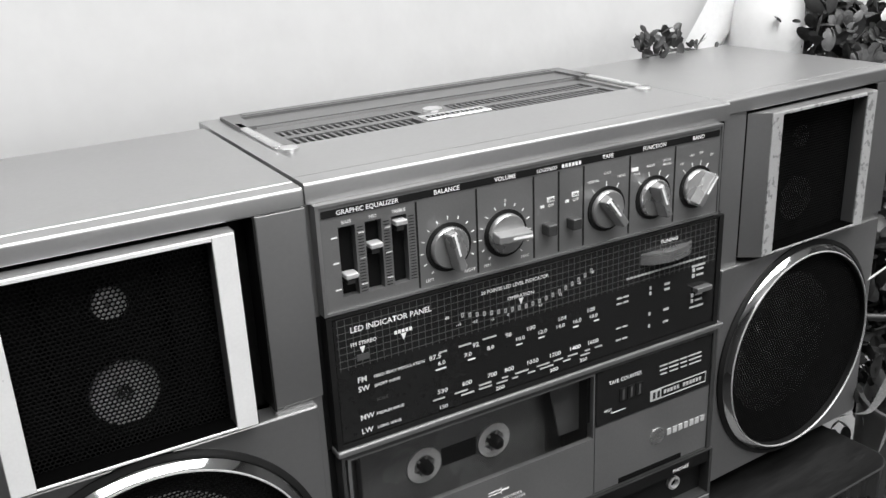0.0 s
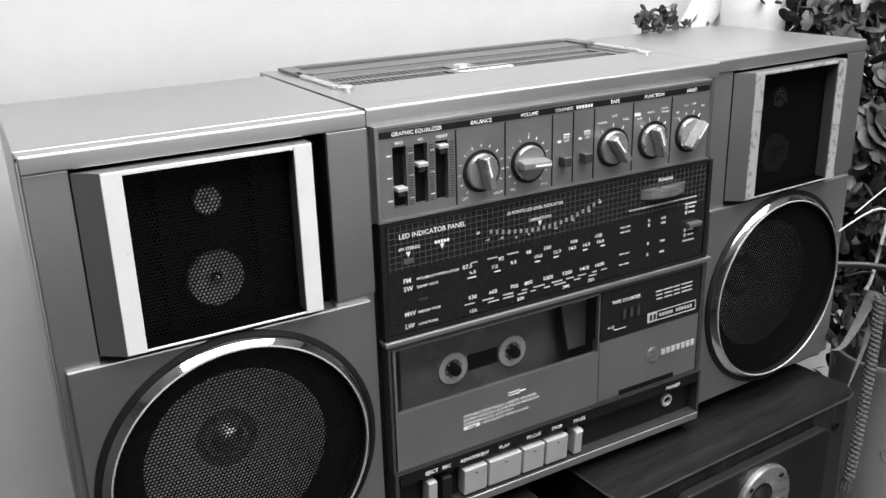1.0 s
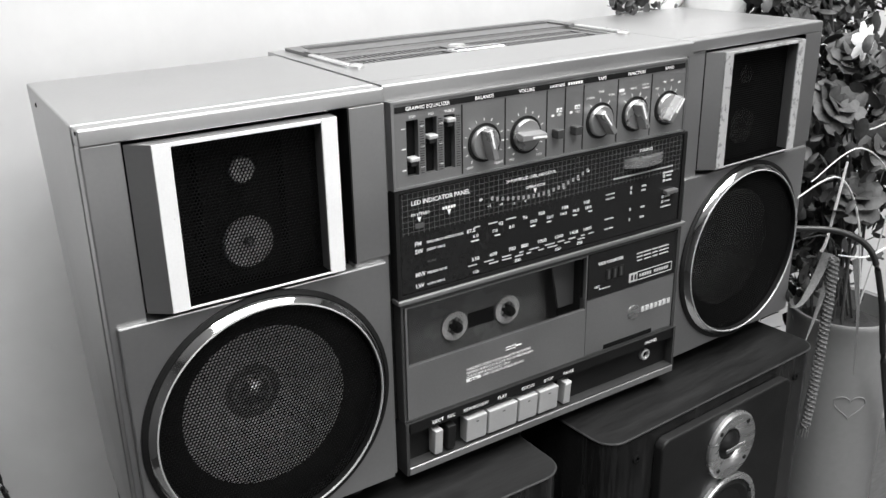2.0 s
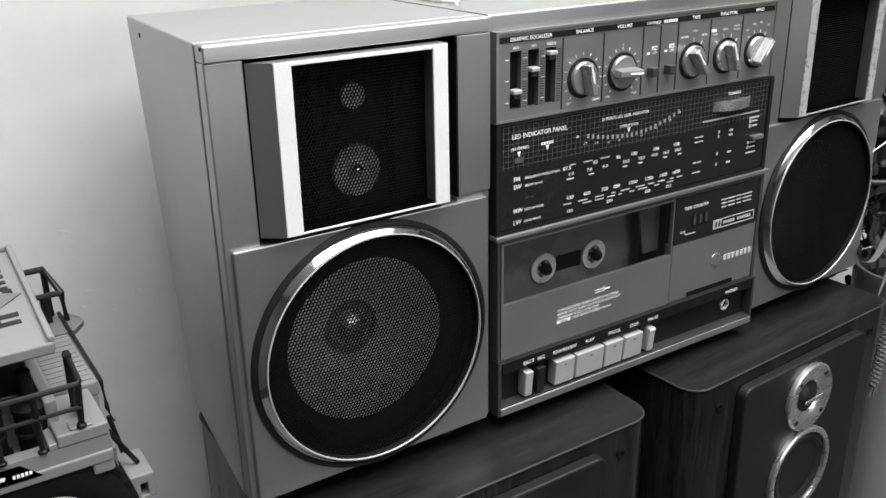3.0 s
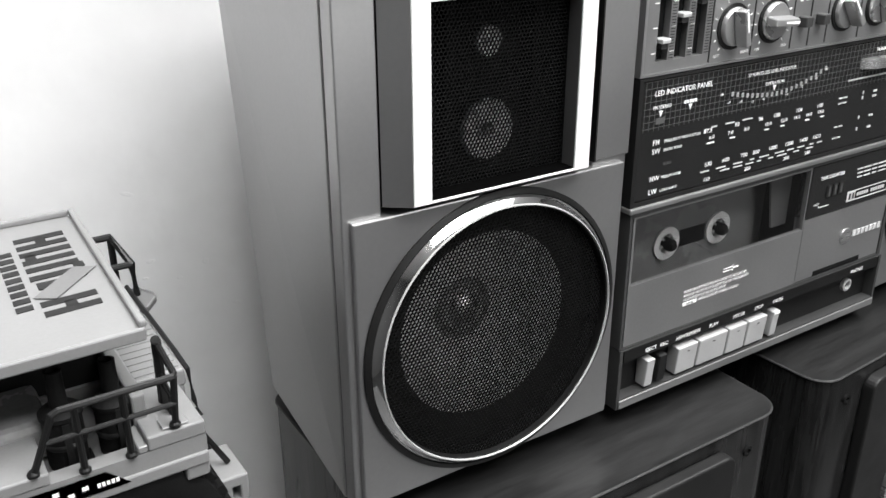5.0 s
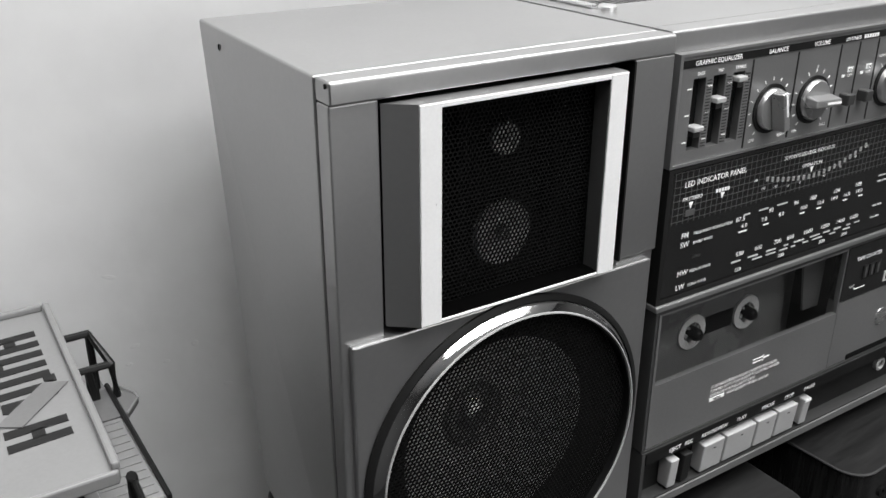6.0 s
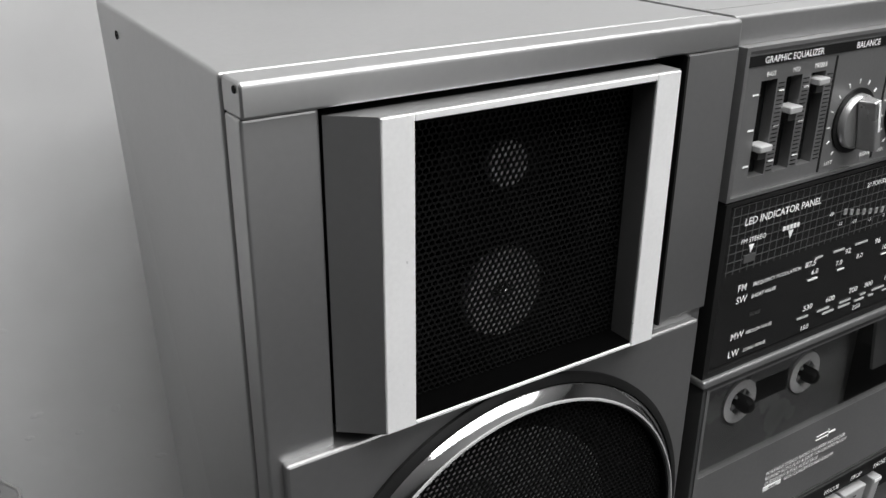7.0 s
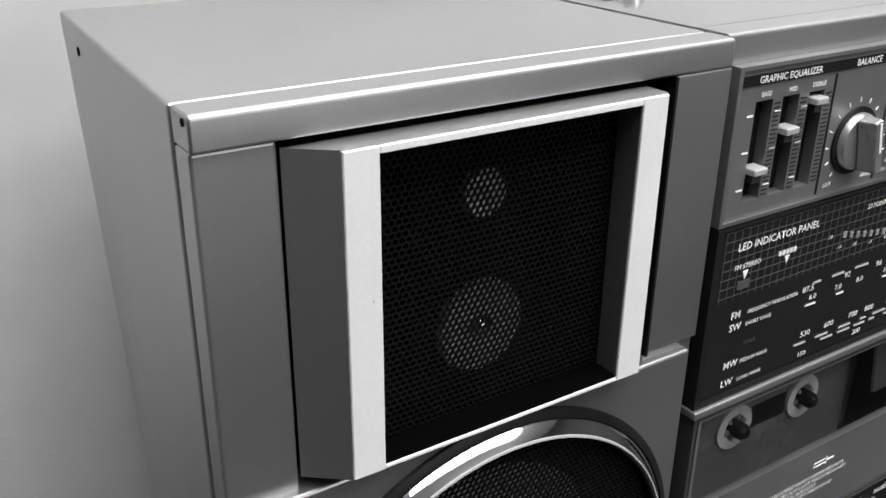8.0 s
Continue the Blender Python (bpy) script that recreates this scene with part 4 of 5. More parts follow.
def bookshelf_speaker():
    w, d, h = 0.2200, 0.160, FOOT
    s = thing("bookshelf_speaker", (0.2270, 0.05, 0.0), "dark wood-veneer bookshelf speaker with silver-rimmed drivers", "speaker", "bookshelf speakers under the stereo")
    x0, x1, y0 = 0.2270 - w / 2, 0.2270 + w / 2, -0.0350
    part("cabinet", prism(bmesh.new(), rounded_plan(x0, x1, y0, y0 + d, 0.014), 0.0, h - 0.0022), WOOD_SIDE, s, smooth=True)
    part("cabinet_top", prism(bmesh.new(), rounded_plan(x0 - 0.0002, x1 + 0.0002, y0 - 0.0002, y0 + d, 0.014), h - 0.0021, h), WOOD, s)
    bm = bmesh.new()
    plan = rounded_plan(x0 - 0.0004, x1 + 0.0004, y0 - 0.0004, y0 + d, 0.014)
    tube(bm, [(*p, h - 0.0008) for p in plan + plan[:1]], 0.0007, n=6)
    part("edge_band", bm, DARK_PANEL, s)
    bx0, bx1, bz0, bz1 = 0.1580, 0.2960, 0.02, 0.3215
    bm = bmesh.new()
    prism(bm, rounded_plan(bx0, bx1, bz0, bz1, 0.007), 0, 0.0075)
    for v in bm.verts:
        v.co = (v.co.x, y0 - v.co.z, v.co.y)
    bmesh.ops.recalc_face_normals(bm, faces=bm.faces)
    baf = part("baffle", bm, BAFFLE, s)
    b = baf.modifiers.new("round", "BEVEL")
    b.width, b.segments, b.limit_method = 0.0012, 2, "ANGLE"
    by = y0 - 0.0075
    for px in (0.1415, 0.3125):
        for pz in (0.3130, 0.0300):
            part("grille_socket", turned([(0.0030, 0), (0.0030, -0.0012), (0.0016, -0.0014), (0.0014, 0.0006), (0, 0.0006)], (px, y0, pz), n=16), SEAM, s)
    tw = part("tweeter", turned([(0.0250, 0.0), (0.0250, -0.0022), (0.0238, -0.0034), (0.0165, -0.0026), (0.0120, -0.0004), (0.0105, 0.0008), (0.0105, 0.0002)], (0.2290, by, 0.2925), n=56), ALU, s, "round silver metal tweeter plate", smooth=True)
    part("dome", turned([(0.0106, -0.0006), (0.0080, -0.0030), (0.0040, -0.0044), (0, -0.0048)], (0.2290, by + 0.0012, 0.2925), n=32), BLACK, tw, smooth=True)
    br = part("dome_bridge", block(0.2190, 0.2390, by - 0.0060, by - 0.0048, 0.2911, 0.2939, bevel=0.0004, seg=1), ALU, tw)
    for k in range(4):
        a = radians(45 + 90 * k)
        part("screw", turned([(0.0018, -0.0026), (0.0016, -0.0036), (0, -0.0036)], (0.2290 + 0.0205 * math.cos(a), by, 0.2925 + 0.0205 * math.sin(a)), n=10), BAFFLE, tw)
    for cz, r, nm in ((0.2330, 0.0345, "midrange_driver"), (0.1150, 0.0600, "woofer")):
        m = part(nm, turned([(r, 0.0), (r, -0.0026), (r - 0.0012, -0.0036), (r - 0.0042, -0.0030), (r - 0.0046, 0.0)], (0.2290, by, cz), n=64), ALU, s, smooth=True)
        part("cone", turned([(r - 0.0046, -0.0006), (r - 0.0080, -0.0022), (r - 0.0120, -0.0006), (r * 0.32, 0.0060), (r * 0.25, 0.0030), (0, 0.0004)], (0.2290, by, cz), n=48), RUBBER, m, smooth=True)
    return s


book_right = bookshelf_speaker()
book_left = copy_thing(book_right, Matrix.Translation((-0.0210, 0.05, 0.0)))
book_right.matrix_world = pose(0.2310, 0.0560, 0.0, 0, 0, 3.0)

# ---- toy dump truck beside the stereo ----
stand = thing("wooden_box_stand", (-0.33, 0.08, 0.0), "plain dark wooden box under the toy truck", "box")
part("box_body", block(-0.46, -0.212, 0.002, 0.158, 0.0, 0.3168, bevel=0.002), TABLE, stand)
part("box_lid", block(-0.462, -0.210, 0.000, 0.160, 0.3170, 0.3218, bevel=0.001), TABLE, stand)

truck = thing("toy_dump_truck", (-0.27, 0.085, 0.3220), "pale plastic toy mining truck with black railings and chunky tyres", "toy truck")
CANOPY = Matrix.Translation((-0.2140, 0.0130, 0.4500))


def on_canopy(bm):
    # the canopy runs slightly aside towards its rear edge; x is out from its outer rim, z down from the rim
    for v in bm.verts:
        v.co.x += 0.0040 * v.co.y / 0.127
    bm.transform(CANOPY)
    return bm


def patch(bm, pts, z, thick=0.0003):
    """A flat four-sided mark at height z."""
    lo, hi = ([bm.verts.new((x, y, h)) for x, y in pts] for h in (z - thick, z))
    bm.faces.new(lo[::-1])
    bm.faces.new(hi)
    for i in range(len(pts)):
        j = (i + 1) % len(pts)
        bm.faces.new((lo[i], lo[j], hi[j], hi[i]))
    return bm


roof = part("canopy", on_canopy(block(-0.150, 0.0, 0.0, 0.1260, -0.0074, -0.0028, bevel=0.0012)), TOY, truck)
part("canopy_rim", on_canopy(block(-0.0024, 0.0004, 0.0006, 0.1266, -0.0029, 0.0, bevel=0.0008)), TOY, roof)
part("canopy_rim", on_canopy(block(-0.150, -0.0025, 0.1240, 0.1266, -0.0029, 0.0, bevel=0.0008)), TOY, roof)
part("canopy_lip", on_canopy(block(-0.150, -0.0005, -0.0012, 0.0008, -0.0072, -0.0022, bevel=0.0008)), TOY, roof)
# the maker's mark on the canopy, kept as plain slanted blocks of its size
bm = bmesh.new()
MZ = -0.0025
for k in range(5):
    y = 0.0265 + k * 0.0168
    if k == 1:
        # the glyph crossed by the pale flash: two wedges
        patch(bm, [(-0.0280, y), (-0.0230, y), (-0.0080, y + 0.0130), (-0.0100, y + 0.0142)], MZ)
        patch(bm, [(-0.0270, y + 0.0080), (-0.0235, y + 0.0062), (-0.0130, y + 0.0142), (-0.0270, y + 0.0142)], MZ)
        continue
    patch(bm, [(-0.0285, y), (-0.0085, y + 0.0012), (-0.0085, y + 0.0056), (-0.0285, y + 0.0046)], MZ)
    patch(bm, [(-0.0285, y + 0.0086), (-0.0085, y + 0.0096), (-0.0085, y + 0.0142), (-0.0285, y + 0.0132)], MZ)
    c = (-0.0205, -0.0190, -0.0115, -0.0270, -0.0205)[k]
    patch(bm, [(c, y + 0.0045), (c + 0.0042, y + 0.0047), (c + 0.0042, y + 0.0100), (c, y + 0.0098)], MZ)
part("canopy_mark", on_canopy(bm), BAFFLE, roof)
part("canopy_flash", on_canopy(patch(bmesh.new(), [(-0.0300, 0.0440), (-0.0225, 0.0395), (-0.0040, 0.0610), (-0.0120, 0.0650)], MZ + 0.0004)), TOY_GREY, roof)
bm = bmesh.new()
for k in range(9):
    y = 0.0350 + k * 0.0068
    patch(bm, [(-0.0370, y), (-0.0310, y + 0.0006), (-0.0310, y + 0.0050), (-0.0370, y + 0.0044)], MZ)
part("canopy_mark", on_canopy(bm), BAFFLE, roof)

# deck, engine bay and hood
deck = part("deck", plate(bmesh.new(), -0.400, -0.2005, 0.0050, 0.1380, [(-0.2560, -0.2235, 0.0120, 0.0620)], 0.3960, 0.4030, axis="z"), TOY, truck)
part("bay_floor", block(-0.2570, -0.2225, 0.0110, 0.0630, 0.3920, 0.3959), TOY_GREY, deck)
part("deck_block", block(-0.2215, -0.2005, 0.0046, 0.0400, 0.4031, 0.4088, bevel=0.0007), TOY, deck)
part("deck_step", block(-0.2250, -0.2216, 0.0048, 0.0400, 0.4031, 0.4060, bevel=0.0004, seg=1), TOY, deck)
part("post_base", block(-0.2155, -0.2060, 0.0060, 0.0130, 0.4089, 0.4098, bevel=0.0003, seg=1), TOY, deck)
part("deck_block", block(-0.400, -0.2545, 0.0046, 0.0400, 0.4031, 0.4078, bevel=0.0007), TOY, deck)
part("front_skirt", block(-0.400, -0.2005, 0.0040, 0.0130, 0.3905, 0.3959, bevel=0.0008), TOY, deck)
part("fender", block(-0.2095, -0.2005, 0.0046, 0.0420, 0.3850, 0.3959, bevel=0.0010), TOY, deck)
bm = bmesh.new()
f = bm.faces.new([bm.verts.new(p) for p in ((-0.330, 0.0038, 0.3940), (-0.2290, 0.0038, 0.3940), (-0.2370, 0.0038, 0.4015), (-0.330, 0.0038, 0.4015))])
bmesh.ops.solidify(bm, geom=[f], thickness=0.0012)
part("name_stripe", bm, BLACK, deck)
for k in range(5):
    x = -0.2655 + k * 0.0048
    bm = bmesh.new()
    for lo, hi in ((0.0, 0.0014), (0.0024, 0.0038)):
        f = bm.faces.new([bm.verts.new(p) for p in ((x + lo, 0.0034, 0.3950), (x + hi, 0.0034, 0.3950), (x + hi + 0.0008, 0.0034, 0.4002), (x + lo + 0.0008, 0.0034, 0.4002))])
        bmesh.ops.solidify(bm, geom=[f], thickness=0.0002)
    box(bm, x + 0.0008, x + 0.0030, 0.0033, 0.0035, 0.3958 + 0.0012 * (k % 3), 0.3974 + 0.0012 * (k % 3))
    part("stripe_mark", bm, PRINT, deck)
bars(deck, [(-0.2405 + k * 0.0016, -0.2394 + k * 0.0016, 0.3964, 0.3980) for k in range(5)], 0.0033, PRINT, "stripe_mark")
part("engine_wall", block(-0.400, -0.2225, 0.0640, 0.0668, 0.4031, 0.4380), BAFFLE, deck)
part("engine_block", block(-0.300, -0.2480, 0.0300, 0.0620, 0.3960, 0.4120, bevel=0.003), CASSETTE, deck)
hood = part("hood", block(-0.2170, -0.1955, 0.0410, 0.1340, 0.4031, 0.4105, bevel=0.0010), TOY, deck)
part("hood_face", block(-0.2165, -0.1965, 0.0414, 0.0700, 0.3900, 0.4030), TOY, hood)
bm = bmesh.new()
for k in range(17):
    box(bm, -0.2150, -0.1972, 0.0440 + k * 0.0052, 0.0464 + k * 0.0052, 0.4106, 0.4109)
part("hood_rib", bm, TOY, hood)
part("hood_edge", rod([(-0.1950, 0.1250, 0.4118), (-0.1948, 0.0560, 0.4114), (-0.1942, 0.0420, 0.4092), (-0.1938, 0.0400, 0.3960), (-0.1925, 0.0380, 0.3890)], 0.0011), BLACK, hood)
part("cab_side", block(-0.2222, -0.2172, 0.0180, 0.0636, 0.4031, 0.4190, bevel=0.0008), TOY, deck)
part("cab_roof_bar", block(-0.2222, -0.2172, 0.0640, 0.1300, 0.4106, 0.4380, bevel=0.0008), TOY_GREY, deck)
for cx, tip in ((-0.2450, 0.0), (-0.2270, 0.0015)):
    c = part("air_canister", turned([(0, 0.0), (0.0066, 0.0), (0.0070, 0.0015), (0.0070, 0.0200), (0.0076, 0.0206), (0.0076, 0.0222), (0.0058, 0.0236), (0.0032, 0.0242), (0.0029, 0.0362), (0.0030, 0.0382), (0.0021, 0.0384), (0.0020, 0.0350), (0, 0.0350)], (cx, 0.0250, 0.3960 - tip), axis="z", n=28), TYRE, truck, smooth=True)
    part("canister_band", turned([(0.0072, 0.0), (0.0076, 0.0006), (0.0076, 0.0018), (0.0072, 0.0024)], (cx, 0.0250, 0.4050 - tip), axis="z", n=28), BLACK, c, smooth=True)
    part("canister_strap", block(cx - 0.0012, cx + 0.0012, 0.0172, 0.0182, 0.3970, 0.4160), BLACK, c)
rail = part("railing", rod([(-0.2505, 0.0046, 0.4290), (-0.2480, 0.0046, 0.4302), (-0.2095, 0.0046, 0.4302), (-0.2088, 0.0060, 0.4306), (-0.2086, 0.0240, 0.4330)], 0.0013), BLACK, truck, "black plastic safety railing")
part("lower_rail", rod([(-0.2535, 0.0046, 0.4195), (-0.2100, 0.0046, 0.4195), (-0.2092, 0.0240, 0.4210)], 0.0010), BLACK, rail)
for bx, tx, bz, tz in ((-0.2590, -0.2500, 0.4079, 0.4296), (-0.2430, -0.2432, 0.4031, 0.4300), (-0.2272, -0.2274, 0.4031, 0.4300), (-0.2108, -0.2094, 0.4098, 0.4302)):
    part("post", rod([(bx, 0.0056, bz), (tx, 0.0046, tz)], 0.0013), BLACK, rail)
    part("post_foot", turned([(0, 0.0), (0.0021, 0.0), (0.0021, 0.0010), (0.0013, 0.0020), (0, 0.0020)], (bx, 0.0058, bz), axis="z", n=12), BLACK, rail)
part("end_post", rod([(-0.2092, 0.0250, 0.4089), (-0.2088, 0.0250, 0.4348), (-0.2092, 0.0240, 0.4355)], 0.0019), BLACK, rail)
part("end_plate", block(-0.2100, -0.2084, 0.0140, 0.0250, 0.4089, 0.4180, bevel=0.0004, seg=1), BLACK, rail)
rack = part("ladder_rack", rod([(-0.2300, 0.1270, 0.4372), (-0.1985, 0.1270, 0.4372), (-0.1935, 0.1150, 0.4270), (-0.1930, 0.1150, 0.4105)], 0.0018), BLACK, truck)
part("rack_bar", rod([(-0.2250, 0.1150, 0.4270), (-0.1935, 0.1150, 0.4270)], 0.0016), BLACK, rack)
part("rack_bar", rod([(-0.1985, 0.1270, 0.4372), (-0.1985, 0.1270, 0.4105)], 0.0016), BLACK, rack)
part("rack_bar", rod([(-0.2030, 0.1150, 0.4270), (-0.2010, 0.1180, 0.4105)], 0.0016), BLACK, rack)
part("rack_plate", block(-0.2040, -0.1995, 0.1160, 0.1180, 0.4106, 0.4250, bevel=0.0005, seg=1), BLACK, rack)
mirror = part("mirror_plate", prism(bmesh.new(), [(-0.2050, 0.0990), (-0.1930, 0.0990), (-0.1862, 0.1085), (-0.1862, 0.1130), (-0.1915, 0.1230), (-0.2050, 0.1230)], 0.4090, 0.4113), TOY_GREY, truck)
part("plate_rim", rod([(-0.1932, 0.0992, 0.4115), (-0.1864, 0.1086, 0.4115), (-0.1864, 0.1130, 0.4115), (-0.1915, 0.1228, 0.4115)], 0.0006, n=6), TOY, mirror)
bump = part("bumper_step", plate(bmesh.new(), -0.1960, -0.1822, 0.3560, 0.3690, [(-0.1890, -0.1858, 0.3575, 0.3640)], 0.0180, 0.0420), TOY, truck)
b = bump.modifiers.new("round", "BEVEL")
b.width, b.segments, b.limit_method = 0.0010, 2, "ANGLE"
part("bumper_bracket", block(-0.2010, -0.1962, 0.0220, 0.0400, 0.3560, 0.3850), TOY_GREY, bump)
part("ladder_rod", rod([(-0.1990, 0.0280, 0.3940), (-0.1868, 0.0280, 0.3700)], 0.0012), BLACK, truck)
part("ladder_rod", rod([(-0.1935, 0.0420, 0.3900), (-0.1830, 0.0440, 0.3300)], 0.0012), BLACK, truck)
part("chassis", block(-0.390, -0.1990, 0.0300, 0.1080, 0.3500, 0.3904, bevel=0.0015), BLACK, truck)
WHEEL_Z = 0.3600
for wx in (-0.2300, -0.3550):
    for wy, face in ((0.0070, 1), (0.1330, -1)):
        near = wy if face > 0 else wy - 0.022
        w = part("wheel", turned([(0.0345, 0.0), (0.0360, 0.0030), (0.0360, 0.0190), (0.0345, 0.0220), (0.0200, 0.0220), (0.0195, 0.0), (0.0240, -0.0010), (0.0300, -0.0014)], (wx, near, WHEEL_Z), n=56, close=True), TYRE, truck, "chunky black rubber tyre", smooth=True)
        bm = bmesh.new()
        for k in range(26):
            c = block(-0.0022, 0.0022, 0.0010, 0.0210, 0.0350, 0.0378)
            c.transform(Matrix.Translation((wx, near, WHEEL_Z)) @ Matrix.Rotation(math.tau * k / 26, 4, "Y"))
            me = bpy.data.meshes.new("tmp")
            c.to_mesh(me)
            c.free()
            bm.from_mesh(me)
            bpy.data.meshes.remove(me)
        part("tread", bm, TYRE, w)
        fy = wy - 0.0004 if face > 0 else wy - 0.0216
        part("rim", turned([(0.0202, 0.0008), (0.0192, -0.0012), (0.0176, -0.0006), (0.0165, 0.0050), (0.0155, 0.0062)], (wx, fy, WHEEL_Z), n=40), TOY, w, smooth=True)
        part("hub", turned([(0.0156, 0.0058), (0.0080, 0.0060), (0.0074, 0.0010), (0.0050, 0.0002), (0, 0.0002)], (wx, fy, WHEEL_Z), n=40), TOY, w, smooth=True)
        part("axle_cap", turned([(0.0048, 0.0), (0.0046, -0.0016), (0.0030, -0.0020), (0, -0.0020)], (wx, fy, WHEEL_Z), n=20), BLACK, w, smooth=True)
        for k in range(6):
            a = math.tau * k / 6
            part("wheel_nut", turned([(0.0012, 0.0), (0.0010, -0.0016), (0, -0.0018)], (wx + 0.0125 * math.cos(a), fy + 0.0054, WHEEL_Z + 0.0125 * math.sin(a)), n=8), BAFFLE, w)

# ---- vase, flowers and hanging bits beside the stereo ----
VX, VY, VR, VT = 0.4460, 0.0200, 0.0430, 0.3200
vase = thing("tall_vase", (VX, VY, 0.0), "tall pale ceramic vase with a raised heart", "vase")
body = part("vase_body", turned([(0, 0), (VR - 0.006, 0.0), (VR - 0.002, 0.004), (VR, 0.02), (VR, VT - 0.03), (VR + 0.0008, VT - 0.006), (VR + 0.0018, VT - 0.002), (VR + 0.0010, VT), (VR - 0.003, VT - 0.001), (VR - 0.004, VT - 0.02), (VR - 0.004, 0.03), (0, 0.03)], (VX, VY, 0), axis="z", n=72), CERAMIC, vase, smooth=True)
pts = []
for k in range(41):
    a = math.tau * k / 40
    hx, hz = 16 * math.sin(a) ** 3, 13 * math.cos(a) - 5 * math.cos(2 * a) - 2 * math.cos(3 * a) - math.cos(4 * a)
    for_angle = radians(-128) + hx * 0.0008 / VR
    pts.append((VX + (VR + 0.0003) * math.cos(for_angle), VY + (VR + 0.0003) * math.sin(for_angle), 0.2480 + hz * 0.00072))
part("heart_relief", rod(pts, 0.0005, n=8), CERAMIC, body, smooth=True)
# near-black filling just below the vase's rim
part("mouth_fill", turned([(0, 0.306), (0.02, 0.310), (0.0385, 0.302), (0.0385, 0.290), (0, 0.290)], (VX, VY, 0), axis="z", n=24), VASE_FILL, vase)


def petal_mesh(bm, m, length, width, curl, cup, n=5):
    rows = []
    for i in range(n + 1):
        u = i / n
        w = width * math.sin(math.pi * (0.10 + 0.80 * u)) ** 0.8
        row = []
        for j in range(-2, 3):
            s = j / 2
            row.append(bm.verts.new(m @ Vector((s * w, -cup * (1 - s * s) * math.sin(math.pi * u) - curl * u * u, length * u))))
        rows.append(row)
    for a, b in zip(rows, rows[1:]):
        for j in range(4):
            f = bm.faces.new((a[j], a[j + 1], b[j + 1], b[j]))
            f.smooth = True


def rose_mesh(place, size, tilt, turn, rnd):
    bm = bmesh.new()
    base = Matrix.Translation(place) @ Matrix.Rotation(turn, 4, "Z") @ Matrix.Rotation(tilt, 4, "X")
    for ring, (count, lean, reach) in enumerate(((3, 5, 0.62), (5, 22, 0.85), (6, 46, 1.0), (7, 72, 1.02))):
        for k in range(count):
            m = base @ Matrix.Rotation(math.tau * (k + 0.37 * ring) / count + rnd.uniform(-0.15, 0.15), 4, "Z") @ Matrix.Translation((0, 0.08 * size * ring, 0)) @ Matrix.Rotation(radians(-lean + rnd.uniform(-7, 7)), 4, "X")
            petal_mesh(bm, m, size * reach * rnd.uniform(0.9, 1.1), size * 0.52, -0.22 * size, 0.12 * size)
    return bm


def leaf_bunch(bm, place, count, spread, length, rnd):
    for _ in range(count):
        p = Vector(place) + Vector((rnd.gauss(0, spread), rnd.gauss(0, spread), rnd.gauss(0, spread)))
        p.y = min(p.y, 0.140)
        m = Matrix.Translation(p) @ Euler((rnd.uniform(-1.6, 0.5), rnd.uniform(-0.8, 0.8), rnd.uniform(0, math.tau))).to_matrix().to_4x4()
        l = length * rnd.uniform(0.6, 1.3)
        petal_mesh(bm, m, l, l * 0.30, rnd.uniform(-0.3, 0.3) * l, 0.08 * l, n=4)


rnd = random.Random(11)
bouquet = thing("artificial_flower_bouquet", (VX, VY, 0.306), "bunch of fabric roses and leaves in the tall vase, coloured dark for shade", "flowers")
ROSES = [(0.4080, 0.030, 0.4920, 0.024), (0.4300, 0.036, 0.5280, 0.020), (0.4360, 0.020, 0.4150, 0.024), (0.4620, 0.016, 0.4560, 0.026), (0.4100, 0.070, 0.5460, 0.018), (0.4720, 0.045, 0.5120, 0.024), (0.4180, 0.062, 0.4450, 0.022),
         (0.4560, 0.080, 0.5640, 0.020), (0.5020, 0.030, 0.4800, 0.024), (0.4060, 0.100, 0.5900, 0.015), (0.4420, 0.100, 0.6020, 0.016),
         (0.4010, 0.086, 0.5720, 0.012), (0.4160, 0.090, 0.5800, 0.011), (0.4220, 0.074, 0.5680, 0.012), (0.4330, 0.066, 0.5860, 0.012)]
for x, y, z, s in ROSES:
    part("rose", rose_mesh((x, y, z), s * 0.78, radians(rnd.uniform(35, 75)), rnd.uniform(-0.9, 0.3), rnd), PETAL, bouquet)
for x, y, z, s in ROSES:
    part("stem", rod(smooth_path([(VX + rnd.uniform(-0.02, 0.02), VY + rnd.uniform(-0.02, 0.02), 0.300), (x * 0.5 + VX * 0.5, y * 0.5 + VY * 0.5, 0.5 * z + 0.17), (x, y, z)], 5), 0.0012, n=6), LEAF, bouquet)
SPRAYS = [(rnd.uniform(0.395, 0.520), rnd.uniform(0.020, 0.110), rnd.uniform(0.34, 0.57)) for _ in range(26)]
SPRAYS += [(rnd.uniform(0.378, 0.440), rnd.uniform(0.035, 0.120), 0.27 + 0.024 * k) for k in range(12)]
SPRAYS += [(rnd.uniform(0.40, 0.56), rnd.uniform(0.090, 0.140), rnd.uniform(0.33, 0.56)) for k in range(22)]
SPRAYS += [(0.385, 0.100, 0.350), (0.392, 0.050, 0.352), (0.376, 0.130, 0.346), (0.400, 0.120, 0.372)]
bm = bmesh.new()
for centre in SPRAYS:
    leaf_bunch(bm, centre, 80, 0.018, 0.0125, rnd)
tagged(part("foliage", bm, LEAF, bouquet), kind="stuff")
